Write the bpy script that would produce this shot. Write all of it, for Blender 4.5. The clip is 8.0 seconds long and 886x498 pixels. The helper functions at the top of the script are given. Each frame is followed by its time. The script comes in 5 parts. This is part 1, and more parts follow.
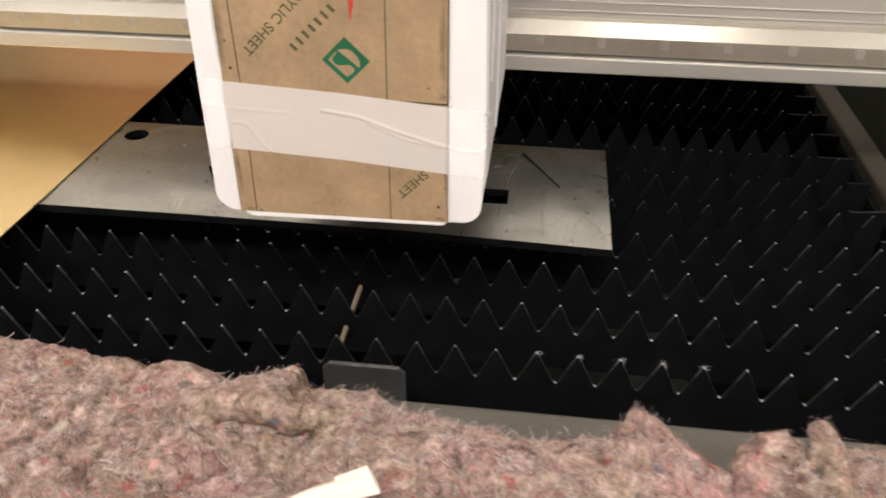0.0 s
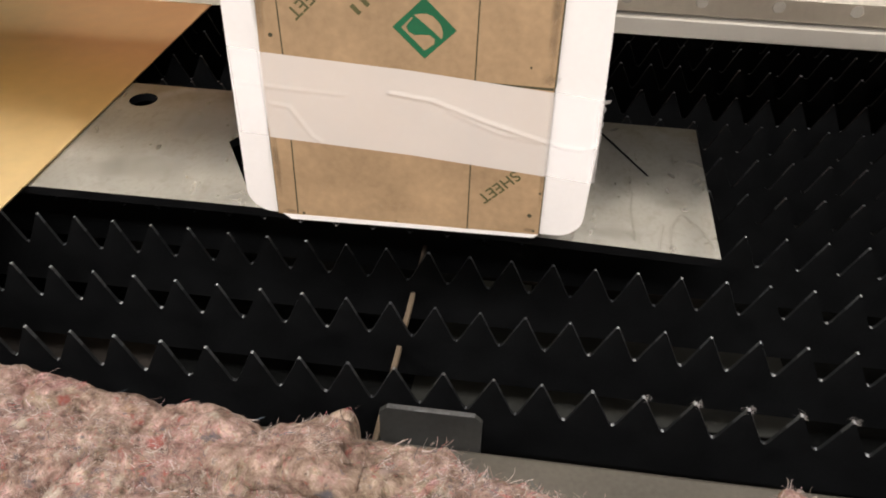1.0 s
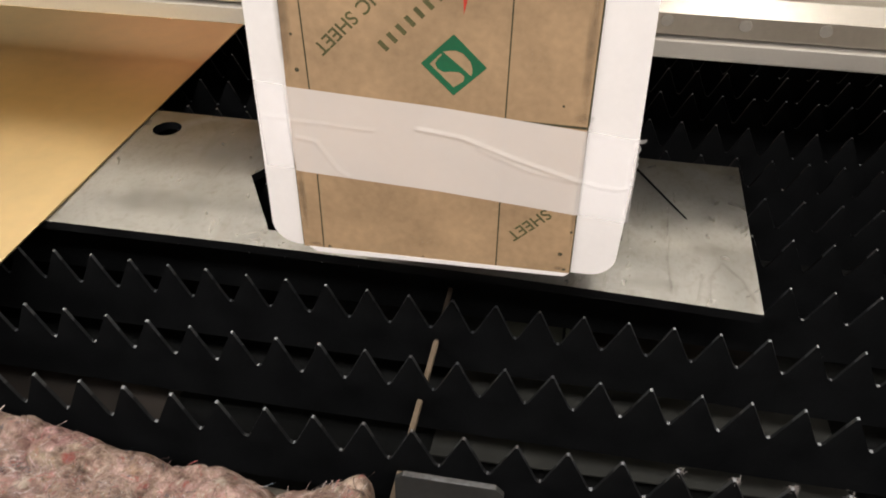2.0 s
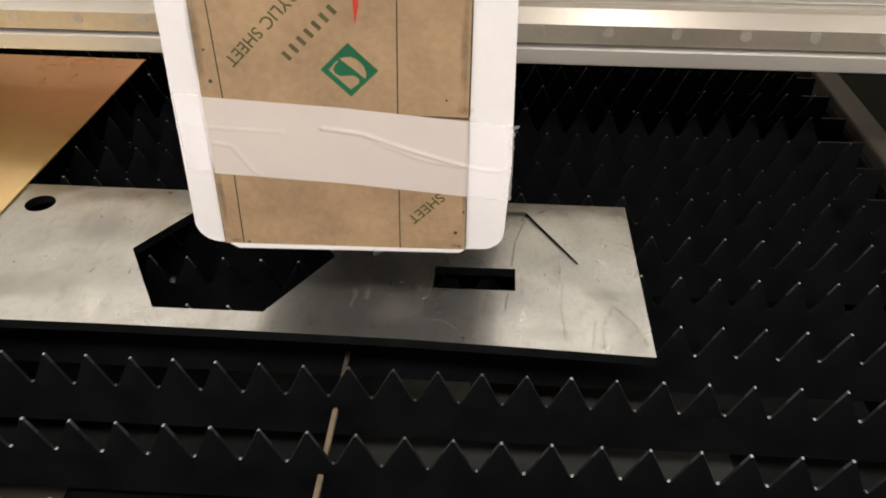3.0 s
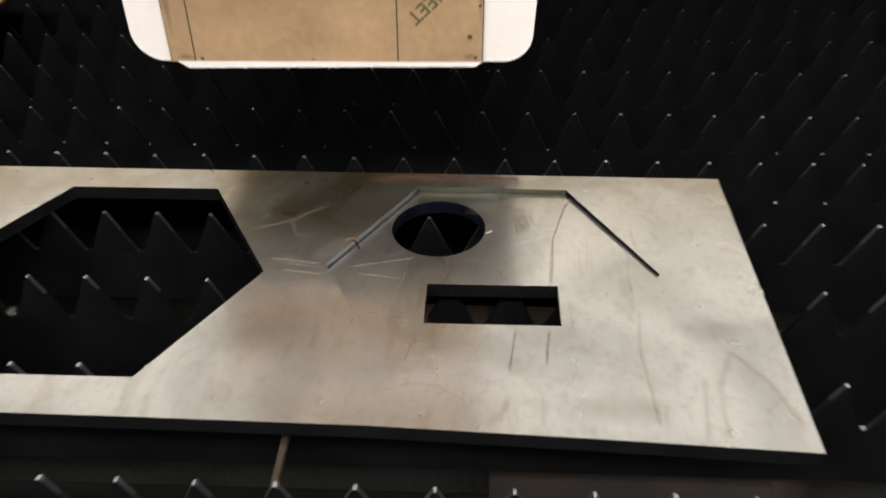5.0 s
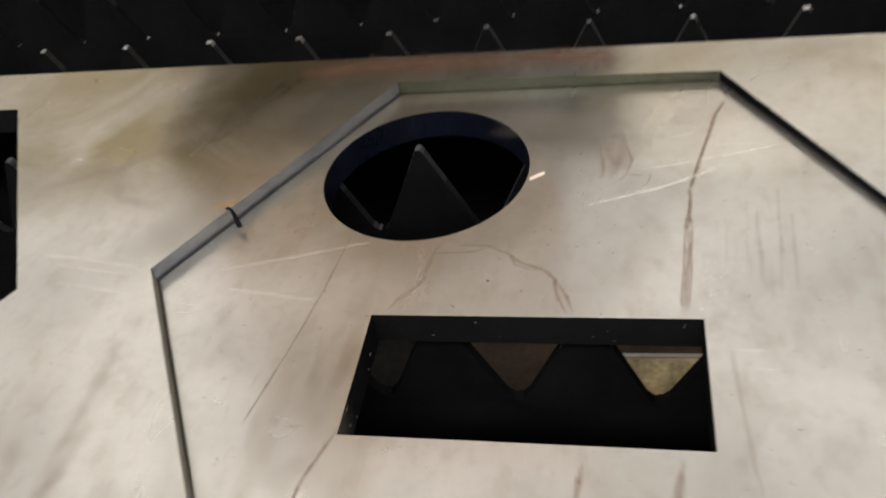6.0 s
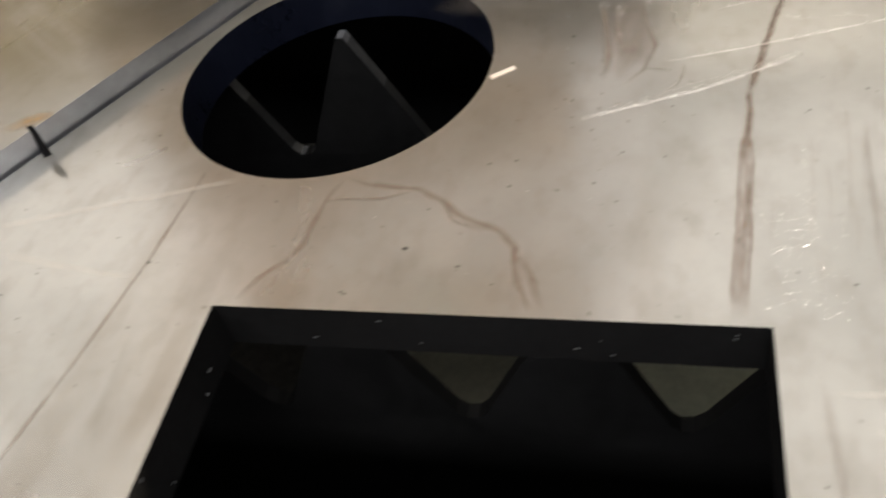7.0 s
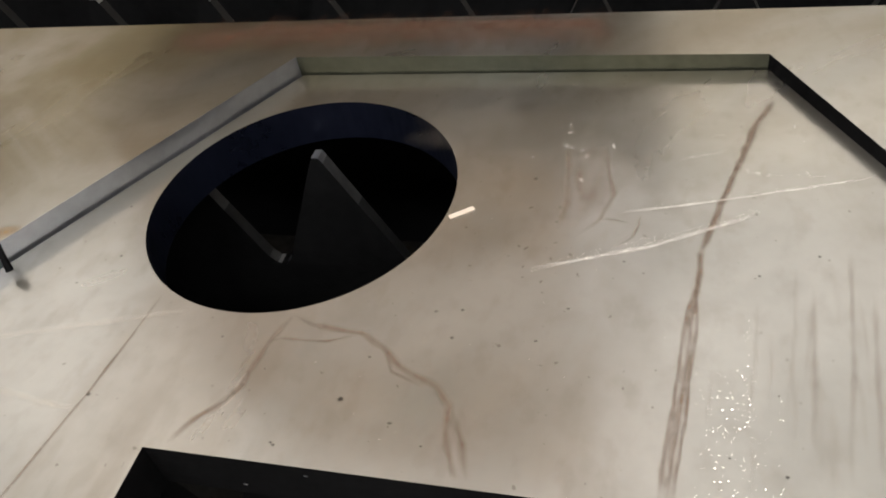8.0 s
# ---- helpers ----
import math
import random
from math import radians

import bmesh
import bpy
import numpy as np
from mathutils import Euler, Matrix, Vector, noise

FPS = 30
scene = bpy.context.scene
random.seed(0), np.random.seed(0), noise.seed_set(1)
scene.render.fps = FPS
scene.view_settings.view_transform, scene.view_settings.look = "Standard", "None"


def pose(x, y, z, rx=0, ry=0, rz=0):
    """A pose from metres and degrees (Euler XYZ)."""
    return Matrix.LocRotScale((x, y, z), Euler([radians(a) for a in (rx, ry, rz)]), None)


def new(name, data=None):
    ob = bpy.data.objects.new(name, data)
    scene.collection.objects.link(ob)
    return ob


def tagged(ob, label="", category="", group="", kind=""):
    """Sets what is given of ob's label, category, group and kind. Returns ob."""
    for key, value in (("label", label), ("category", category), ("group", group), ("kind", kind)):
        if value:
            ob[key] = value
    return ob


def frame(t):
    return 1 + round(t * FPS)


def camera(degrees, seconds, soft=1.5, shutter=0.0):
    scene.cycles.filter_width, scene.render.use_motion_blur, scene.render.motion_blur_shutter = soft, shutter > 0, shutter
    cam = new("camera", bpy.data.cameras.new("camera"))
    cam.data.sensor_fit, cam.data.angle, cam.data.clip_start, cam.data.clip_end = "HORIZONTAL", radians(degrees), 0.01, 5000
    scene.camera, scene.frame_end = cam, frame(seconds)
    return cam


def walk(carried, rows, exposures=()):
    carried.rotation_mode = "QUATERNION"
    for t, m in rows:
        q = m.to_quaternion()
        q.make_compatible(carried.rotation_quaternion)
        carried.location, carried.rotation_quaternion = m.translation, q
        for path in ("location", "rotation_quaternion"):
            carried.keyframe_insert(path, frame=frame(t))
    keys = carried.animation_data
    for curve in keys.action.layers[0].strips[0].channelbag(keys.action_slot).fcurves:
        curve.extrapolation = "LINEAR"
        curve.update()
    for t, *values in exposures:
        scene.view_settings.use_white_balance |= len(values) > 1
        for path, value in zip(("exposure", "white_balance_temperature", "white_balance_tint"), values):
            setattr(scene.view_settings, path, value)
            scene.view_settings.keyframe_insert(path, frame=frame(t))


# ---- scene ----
cam = camera(56.69, 8.0, 1.85, 0.35)
ROWS = [
    (0.0, 0.2417, -0.6895, 0.3878, 56.15, -0.11, 7.21),
    (0.5, 0.1833, -0.6270, 0.3767, 54.27, -0.56, 6.62),
    (1.0, 0.1758, -0.5722, 0.3537, 52.31, -0.93, 7.94),
    (1.2, 0.1777, -0.5626, 0.3551, 51.91, -0.80, 9.70),
    (2.3, 0.1771, -0.5233, 0.3663, 52.96, -0.19, 10.54),
    (2.5, 0.1845, -0.5199, 0.3700, 53.53, -0.05, 7.68),
    (3.0, 0.1911, -0.5091, 0.3758, 54.43, -0.38, 3.35),
    (3.5, 0.1793, -0.4971, 0.3613, 54.12, -1.06, 1.83),
    (4.0, 0.1553, -0.4511, 0.3401, 53.01, -2.43, 0.52),
    (4.5, 0.1507, -0.3921, 0.3129, 52.07, -2.54, -0.24),
    (4.7, 0.1620, -0.3604, 0.2926, 52.19, -1.45, 0.40),
    (5.8, 0.1988, -0.1275, 0.1299, 48.14, 5.82, 7.52),
    (6.0, 0.2033, -0.1046, 0.1114, 46.84, 8.07, 8.25),
    (6.5, 0.1861, -0.0697, 0.0709, 43.01, 10.94, 8.42),
    (7.0, 0.2070, -0.0536, 0.0682, 40.87, 9.78, 9.73),
    (7.5, 0.2163, -0.0451, 0.0733, 44.08, 8.67, 11.58),
    (8.0, 0.2156, -0.0437, 0.0731, 45.84, 8.92, 12.83),
]
walk(cam, [(r[0], pose(*r[1:])) for r in ROWS], [(0.0, 0.0), (1.2, 0.0), (2.3, -0.2), (3.0, -0.13), (4.0, -0.04), (4.5, 0.03), (5.8, 0.14), (6.5, 0.08), (7.0, 0.14), (7.5, -0.04), (8.0, -0.02)])

# ---- light ----
world = bpy.data.worlds.new("world")
scene.world = world
world.use_nodes = True
world.node_tree.nodes["Background"].inputs[0].default_value = (1.0, 0.93, 0.84, 1)
world.node_tree.nodes["Background"].inputs[1].default_value = 0.05


def ceiling_lamp(x, y, sx, sy, watts):
    light = bpy.data.lights.new("lamp_light", "AREA")
    light.shape, light.size, light.size_y, light.energy, light.color = "RECTANGLE", sx, sy, watts, (1.0, 0.95, 0.885)
    ob = new("lamp_light", light)
    ob.matrix_world = pose(x, y, 1.70)


LAMPS = [(-1.4, -1.3), (0.2, -1.3), (1.8, -1.3)]
for lx, ly in LAMPS:
    ceiling_lamp(lx, ly, 1.2, 0.3, 29)


# ---- materials ----
def material(name, colour, rough=0.6, metal=0.0, spots=0.25, scale=30.0, fine=400.0, bump=0.1, tint=None, rough_var=0.1, spread=0.0):
    """A surface with grain at two scales: colour mottling, roughness wear and fine relief."""
    m = bpy.data.materials.new(name)
    m.use_nodes = True
    nt = m.node_tree
    n, lk = nt.nodes, nt.links
    b = n["Principled BSDF"]
    co = n.new("ShaderNodeTexCoord")
    big = n.new("ShaderNodeTexNoise")
    big.inputs["Scale"].default_value, big.inputs["Detail"].default_value = scale, 6
    small = n.new("ShaderNodeTexNoise")
    small.inputs["Scale"].default_value, small.inputs["Detail"].default_value = fine, 3
    lk.new(co.outputs["Object"], big.inputs["Vector"])
    lk.new(co.outputs["Object"], small.inputs["Vector"])
    add = n.new("ShaderNodeMix")
    add.data_type = "FLOAT"
    add.inputs[0].default_value = 0.35
    lk.new(big.outputs["Fac"], add.inputs[2])
    lk.new(small.outputs["Fac"], add.inputs[3])
    ramp = n.new("ShaderNodeValToRGB")
    lk.new(add.outputs[0], ramp.inputs[0])
    dark = [c * (1 - spots) for c in colour]
    lite = tint or [min(1, c * (1 + spots)) for c in colour]
    ramp.color_ramp.elements[0].position, ramp.color_ramp.elements[1].position = 0.3, 0.7
    ramp.color_ramp.elements[0].color, ramp.color_ramp.elements[1].color = (*dark, 1), (*lite, 1)
    lk.new(ramp.outputs[0], b.inputs["Base Color"])
    rr = n.new("ShaderNodeMapRange")
    lk.new(add.outputs[0], rr.inputs[0])
    rr.inputs[1].default_value, rr.inputs[2].default_value = 0.3, 0.7
    rr.inputs[3].default_value, rr.inputs[4].default_value = max(0.02, rough - rough_var), min(1, rough + rough_var)
    lk.new(rr.outputs[0], b.inputs["Roughness"])
    b.inputs["Metallic"].default_value = metal
    if bump:
        bp = n.new("ShaderNodeBump")
        bp.inputs["Strength"].default_value, bp.inputs["Distance"].default_value = bump, 0.001
        lk.new(add.outputs[0], bp.inputs["Height"])
        lk.new(bp.outputs[0], b.inputs["Normal"])
    return m


def mill_steel():
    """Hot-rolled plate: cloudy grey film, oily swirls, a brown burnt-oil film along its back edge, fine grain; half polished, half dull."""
    m = bpy.data.materials.new("mill_steel")
    m.use_nodes = True
    n, lk = m.node_tree.nodes, m.node_tree.links
    b = n["Principled BSDF"]
    b.inputs["Metallic"].default_value = 0.86
    place = n.new("ShaderNodeNewGeometry")

    def noise_at(scale, detail, warp=0.0, stretch=(1, 1, 1)):
        mp = n.new("ShaderNodeMapping")
        mp.inputs["Scale"].default_value = stretch
        lk.new(place.outputs["Position"], mp.inputs["Vector"])
        t = n.new("ShaderNodeTexNoise")
        t.inputs["Scale"].default_value, t.inputs["Detail"].default_value, t.inputs["Distortion"].default_value = scale, detail, warp
        lk.new(mp.outputs[0], t.inputs["Vector"])
        return t.outputs["Fac"]

    def span(value, a, b0, lo=0.0, hi=1.0):
        r = n.new("ShaderNodeMapRange")
        r.interpolation_type = "SMOOTHSTEP"
        r.inputs[1].default_value, r.inputs[2].default_value, r.inputs[3].default_value, r.inputs[4].default_value = a, b0, lo, hi
        lk.new(value, r.inputs[0])
        return r.outputs[0]

    def times(u, v):
        t = n.new("ShaderNodeMath")
        t.operation = "MULTIPLY"
        lk.new(u, t.inputs[0])
        if isinstance(v, float):
            t.inputs[1].default_value = v
        else:
            lk.new(v, t.inputs[1])
        return t.outputs[0]

    def blend(fac, low, high):
        t = n.new("ShaderNodeMix")
        t.data_type = "RGBA"
        lk.new(fac, t.inputs[0])
        for k, c in ((6, low), (7, high)):
            if isinstance(c, tuple):
                t.inputs[k].default_value = (*c, 1)
            else:
                lk.new(c, t.inputs[k])
        return t.outputs[2]

    clouds = noise_at(13, 6, 1.6)
    swirl = noise_at(30, 5, 2.5, (1, 0.6, 1))
    grain = noise_at(420, 3)
    base = blend(span(clouds, 0.32, 0.68), (0.409, 0.408, 0.392), (0.566, 0.562, 0.543))
    base = blend(times(span(swirl, 0.54, 0.70), 0.17), base, (0.31, 0.29, 0.26))
    base = blend(times(span(grain, 0.35, 0.75), 0.15), base, (0.35, 0.345, 0.33))
    mottle = noise_at(95, 7, 0.2)
    base = blend(times(span(mottle, 0.52, 0.70), 0.17), base, (0.24, 0.21, 0.175))
    base = blend(times(span(noise_at(310, 6, 0.0, (1, 0.55, 1)), 0.50, 0.68), 0.15), base, (0.25, 0.22, 0.185))
    runs = times(span(noise_at(210, 5, 0.0, (1, 0.10, 1)), 0.55, 0.72), span(noise_at(22, 3), 0.52, 0.66))
    base = blend(times(runs, 0.30), base, (0.20, 0.165, 0.13))
    bands = times(span(noise_at(34, 5, 0.5, (1, 0.16, 1)), 0.53, 0.70), span(noise_at(9, 3, 0.5), 0.42, 0.60))
    base = blend(times(bands, 0.34), base, (0.30, 0.245, 0.185))
    base = blend(times(span(noise_at(900, 2), 0.72, 0.77), 0.4), base, (0.10, 0.085, 0.07))
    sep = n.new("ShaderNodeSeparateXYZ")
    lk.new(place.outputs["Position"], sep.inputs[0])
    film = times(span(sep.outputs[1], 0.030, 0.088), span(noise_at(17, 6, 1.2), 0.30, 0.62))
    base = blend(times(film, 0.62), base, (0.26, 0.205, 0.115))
    scorched = times(times(span(sep.outputs[0], 0.165, 0.110), span(sep.outputs[0], 0.010, 0.070)), span(sep.outputs[1], 0.012, 0.050))
    scorched = times(scorched, span(noise_at(15, 6, 1.6), 0.26, 0.54))
    base = blend(times(scorched, 0.84), base, (0.19, 0.155, 0.075))
    fine = n.new("ShaderNodeBsdfPrincipled")
    fine.inputs["Metallic"].default_value = 0.95
    both = n.new("ShaderNodeMixShader")
    lk.new(span(clouds, 0.3, 0.7, 0.34, 0.50), both.inputs[0])
    lk.new(b.outputs[0], both.inputs[1])
    lk.new(fine.outputs[0], both.inputs[2])
    lk.new(both.outputs[0], n["Material Output"].inputs["Surface"])
    bp = n.new("ShaderNodeBump")
    bp.inputs["Strength"].default_value, bp.inputs["Distance"].default_value = 0.04, 0.0004
    lk.new(grain, bp.inputs["Height"])
    for lobe, low, high in ((b, 0.27, 0.37), (fine, 0.11, 0.19)):
        lk.new(base, lobe.inputs["Base Color"])
        lk.new(span(swirl, 0.3, 0.7, low, high), lobe.inputs["Roughness"])
        lk.new(bp.outputs[0], lobe.inputs["Normal"])
    return m


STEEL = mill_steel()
# Cut edge steels: light and shade of each side put into the colour.
EDGE_DARK = material("black_and_shaded_edge", (0.0078, 0.0080, 0.0088), 0.55, 0.0, 0.4, 40, 700, 0.2)
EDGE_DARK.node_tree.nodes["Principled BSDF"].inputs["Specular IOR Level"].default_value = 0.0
EDGE_OLIVE = material("shaded_olive_edge", (0.10, 0.108, 0.085), 0.35, 0.8, 0.3, 40, 500, 0.03)
EDGE_BLUE = material("dark_bluish_edge", (0.0095, 0.0125, 0.027), 0.32, 0.6, 0.3, 40, 500, 0.05)
EDGE_ROUGH = material("lit_rough_edge", (0.24, 0.225, 0.20), 0.7, 0.2, 0.3, 40, 500, 0.08)
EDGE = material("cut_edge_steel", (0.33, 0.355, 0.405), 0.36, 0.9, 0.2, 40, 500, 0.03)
# Slat edges: the two near-black ones have shade put into their colour.
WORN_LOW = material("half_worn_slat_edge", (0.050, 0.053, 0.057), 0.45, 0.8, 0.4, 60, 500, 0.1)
SHADED_BACK = material("shaded_back_slat_edge", (0.0055, 0.0058, 0.0064), 0.7, 0.0, 0.4, 60, 500, 0.1)
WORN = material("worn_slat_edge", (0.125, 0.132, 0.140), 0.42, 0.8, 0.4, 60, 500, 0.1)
SHADED_EDGE = material("shaded_slat_edge", (0.0045, 0.0047, 0.005), 0.6, 0.0, 0.4, 60, 500, 0.1)
SHADED_EDGE.node_tree.nodes["Principled BSDF"].inputs["Specular IOR Level"].default_value = 0.1
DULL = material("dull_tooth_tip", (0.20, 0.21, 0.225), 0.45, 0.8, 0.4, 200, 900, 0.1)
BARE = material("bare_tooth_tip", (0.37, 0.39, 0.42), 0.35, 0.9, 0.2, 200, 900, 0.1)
BRASS = material("brass", (0.92, 0.70, 0.37), 0.32, 1.0, 0.08, 4, 60, 0.004, rough_var=0.08)
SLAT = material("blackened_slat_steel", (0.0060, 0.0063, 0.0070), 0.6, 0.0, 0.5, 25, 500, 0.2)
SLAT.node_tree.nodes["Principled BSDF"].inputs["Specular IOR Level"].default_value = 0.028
FRAME = material("grey_frame_steel", (0.115, 0.104, 0.088), 0.5, 0.3, 0.3, 14, 300, 0.1)
DIM_FRAME = material("dim_bracket_steel", (0.055, 0.056, 0.056), 0.42, 0.4, 0.3, 14, 300, 0.1)
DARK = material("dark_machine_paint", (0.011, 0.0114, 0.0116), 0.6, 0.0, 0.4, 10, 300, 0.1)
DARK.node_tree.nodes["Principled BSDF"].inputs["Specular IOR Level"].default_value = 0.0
TRAY = material("rusty_tray", (0.024, 0.0243, 0.0235), 0.85, 0.0, 0.6, 12, 200, 0.4)
TRAY.node_tree.nodes["Principled BSDF"].inputs["Specular IOR Level"].default_value = 0.04
BAR = material("tan_support_bar", (0.20, 0.15, 0.105), 0.6, 0.0, 0.3, 30, 300, 0.2)
RUST = material("brownish_rail_steel", (0.070, 0.058, 0.048), 0.6, 0.2, 0.3, 20, 300, 0.15)
OLIVE = material("dark_olive_paint", (0.012, 0.0135, 0.0105), 0.5, 0.0, 0.3, 8, 200, 0.1)
OLIVE.node_tree.nodes["Principled BSDF"].inputs["Specular IOR Level"].default_value = 0.03
FLANGE = material("dull_grey_flange", (0.50, 0.49, 0.47), 0.5, 0.3, 0.3, 20, 300, 0.1)
# Darker copy of the bar's colour, standing for the plate's shade.
SHADED_BAR = material("shaded_support_bar", (0.07, 0.05, 0.037), 0.7, 0.0, 0.4, 30, 300, 0.2)
ALU = material("anodised_aluminium", (0.61, 0.585, 0.55), 0.42, 0.6, 0.06, 5, 400, 0.0, rough_var=0.04)
RAIL = material("ground_rail_steel", (0.60, 0.56, 0.50), 0.25, 1.0, 0.02, 3, 12, 0.0, rough_var=0.01)
RAIL_FACE = material("dull_rail_side", (0.60, 0.555, 0.485), 0.36, 0.86, 0.12, 4, 200, 0.0, rough_var=0.04)
CAP = material("rail_cap", (0.46, 0.43, 0.39), 0.45, 0.5, 0.15, 60, 400, 0.05)
FOAM = material("white_foam", (0.90, 0.880, 0.905), 0.6, 0.0, 0.03, 20, 300, 0.1)
KRAFT = material("kraft_paper", (0.385, 0.262, 0.155), 0.75, 0.0, 0.24, 24, 250, 0.08)
TAPE = material("clear_packing_tape", (0.89, 0.868, 0.885), 0.5, 0.0, 0.02, 15, 200, 0.03)
TAPE.node_tree.nodes["Principled BSDF"].inputs["Alpha"].default_value = 0.62
CLEAR = material("clear_tape_on_foam", (0.89, 0.868, 0.885), 0.5, 0.0, 0.02, 15, 200, 0.03)
CLEAR.node_tree.nodes["Principled BSDF"].inputs["Alpha"].default_value = 0.3
GREEN = material("green_print", (0.008, 0.12, 0.052), 0.7, 0.0, 0.2, 80, 500, 0.0)
INK = material("dark_print", (0.06, 0.055, 0.03), 0.8, 0.0, 0.3, 80, 500, 0.0)
OLIVE_SCRAP = material("dark_olive_sheet", (0.075, 0.078, 0.062), 0.8, 0.0, 0.4, 45, 300, 0.1)
GREEN_SCRAP = material("green_grey_sheet", (0.155, 0.17, 0.135), 0.7, 0.0, 0.3, 45, 300, 0.1)
SCRAP = material("tan_scrap_board", (0.42, 0.34, 0.20), 0.8, 0.0, 0.8, 45, 300, 0.2)
OLIVE_INK = material("olive_print", (0.09, 0.088, 0.035), 0.8, 0.0, 0.3, 80, 500, 0.0)
DARK_SCRAP = material("dark_brown_board", (0.050, 0.034, 0.023), 0.8, 0.0, 0.8, 45, 300, 0.2)
OFFCUT = material("dull_grey_offcut", (0.019, 0.0195, 0.0175), 0.7, 0.0, 0.35, 30, 300, 0.2)
BROWN_OFFCUT = material("rusty_brown_offcut", (0.016, 0.0115, 0.009), 0.8, 0.0, 0.6, 45, 300, 0.2)
RED = material("red_print", (0.55, 0.05, 0.03), 0.7, 0.0, 0.2, 80, 500, 0.0)
PAPER = material("white_scrap", (0.80, 0.70, 0.62), 0.6, 0.0, 0.05, 30, 300, 0.1)
SALMON = material("salmon_paint", (0.90, 0.50, 0.40), 0.6, 0.0, 0.1, 4, 100, 0.05)
PLASTER = material("workshop_plaster", (0.72, 0.68, 0.62), 0.9, 0.0, 0.06, 3, 100, 0.1)
BROWN_WALL = material("brown_wall_paint", (0.22, 0.165, 0.105), 0.85, 0.0, 0.08, 3, 100, 0.1)
CONCRETE = material("workshop_concrete", (0.31, 0.30, 0.28), 0.8, 0.0, 0.40, 2.5, 120, 0.2)
BLACK = material("black_plastic", (0.045, 0.047, 0.046), 0.5, 0.0, 0.3, 40, 400, 0.1)


def faded(name, colour, rough, most, scale, metal=0.0):
    """A thin deposit that breaks up along its length and thins out to its rim, by the mesh's own fade layer."""
    m = bpy.data.materials.new(name)
    m.use_nodes = True
    n, lk = m.node_tree.nodes, m.node_tree.links
    b = n["Principled BSDF"]
    b.inputs["Base Color"].default_value, b.inputs["Roughness"].default_value, b.inputs["Metallic"].default_value = (*colour, 1), rough, metal
    rim = n.new("ShaderNodeAttribute")
    rim.attribute_name = "fade"
    co = n.new("ShaderNodeTexCoord")
    nz = n.new("ShaderNodeTexNoise")
    nz.inputs["Scale"].default_value, nz.inputs["Detail"].default_value, nz.inputs["Roughness"].default_value = scale, 8, 0.7
    lk.new(co.outputs["Object"], nz.inputs["Vector"])
    mr = n.new("ShaderNodeMapRange")
    mr.inputs[1].default_value, mr.inputs[2].default_value, mr.inputs[3].default_value, mr.inputs[4].default_value = 0.35, 0.65, 0.35 * most, most
    lk.new(nz.outputs["Fac"], mr.inputs[0])
    mul = n.new("ShaderNodeMath")
    mul.operation = "MULTIPLY"
    lk.new(rim.outputs["Fac"], mul.inputs[0])
    lk.new(mr.outputs[0], mul.inputs[1])
    lk.new(mul.outputs[0], b.inputs["Alpha"])
    return m


STAIN = faded("dried_coolant_stain", (0.22, 0.155, 0.115), 0.6, 0.80, 350)
TRAY_DUST = faded("grey_dross_dust", (0.13, 0.125, 0.115), 0.95, 1.0, 30)
SOFT_STAIN = faded("soft_coolant_stain", (0.28, 0.225, 0.19), 0.5, 0.32, 200)
SPLASH = faded("dried_splash", (0.23, 0.17, 0.135), 0.5, 0.62, 600)
FAINT = faded("faint_streak", (0.30, 0.24, 0.19), 0.5, 0.18, 400)
SMEAR = faded("oily_smear", (0.22, 0.195, 0.165), 0.45, 0.3, 60)
RED_BROWN = faded("reddish_tint", (0.20, 0.11, 0.075), 0.4, 0.72, 110, 0.5)
SOFT_SCRATCH = faded("soft_scratch", (0.92, 0.88, 0.83), 0.5, 0.31, 500, 0.6)
SCRATCH = faded("bright_scratch", (0.95, 0.93, 0.90), 0.5, 0.62, 900)


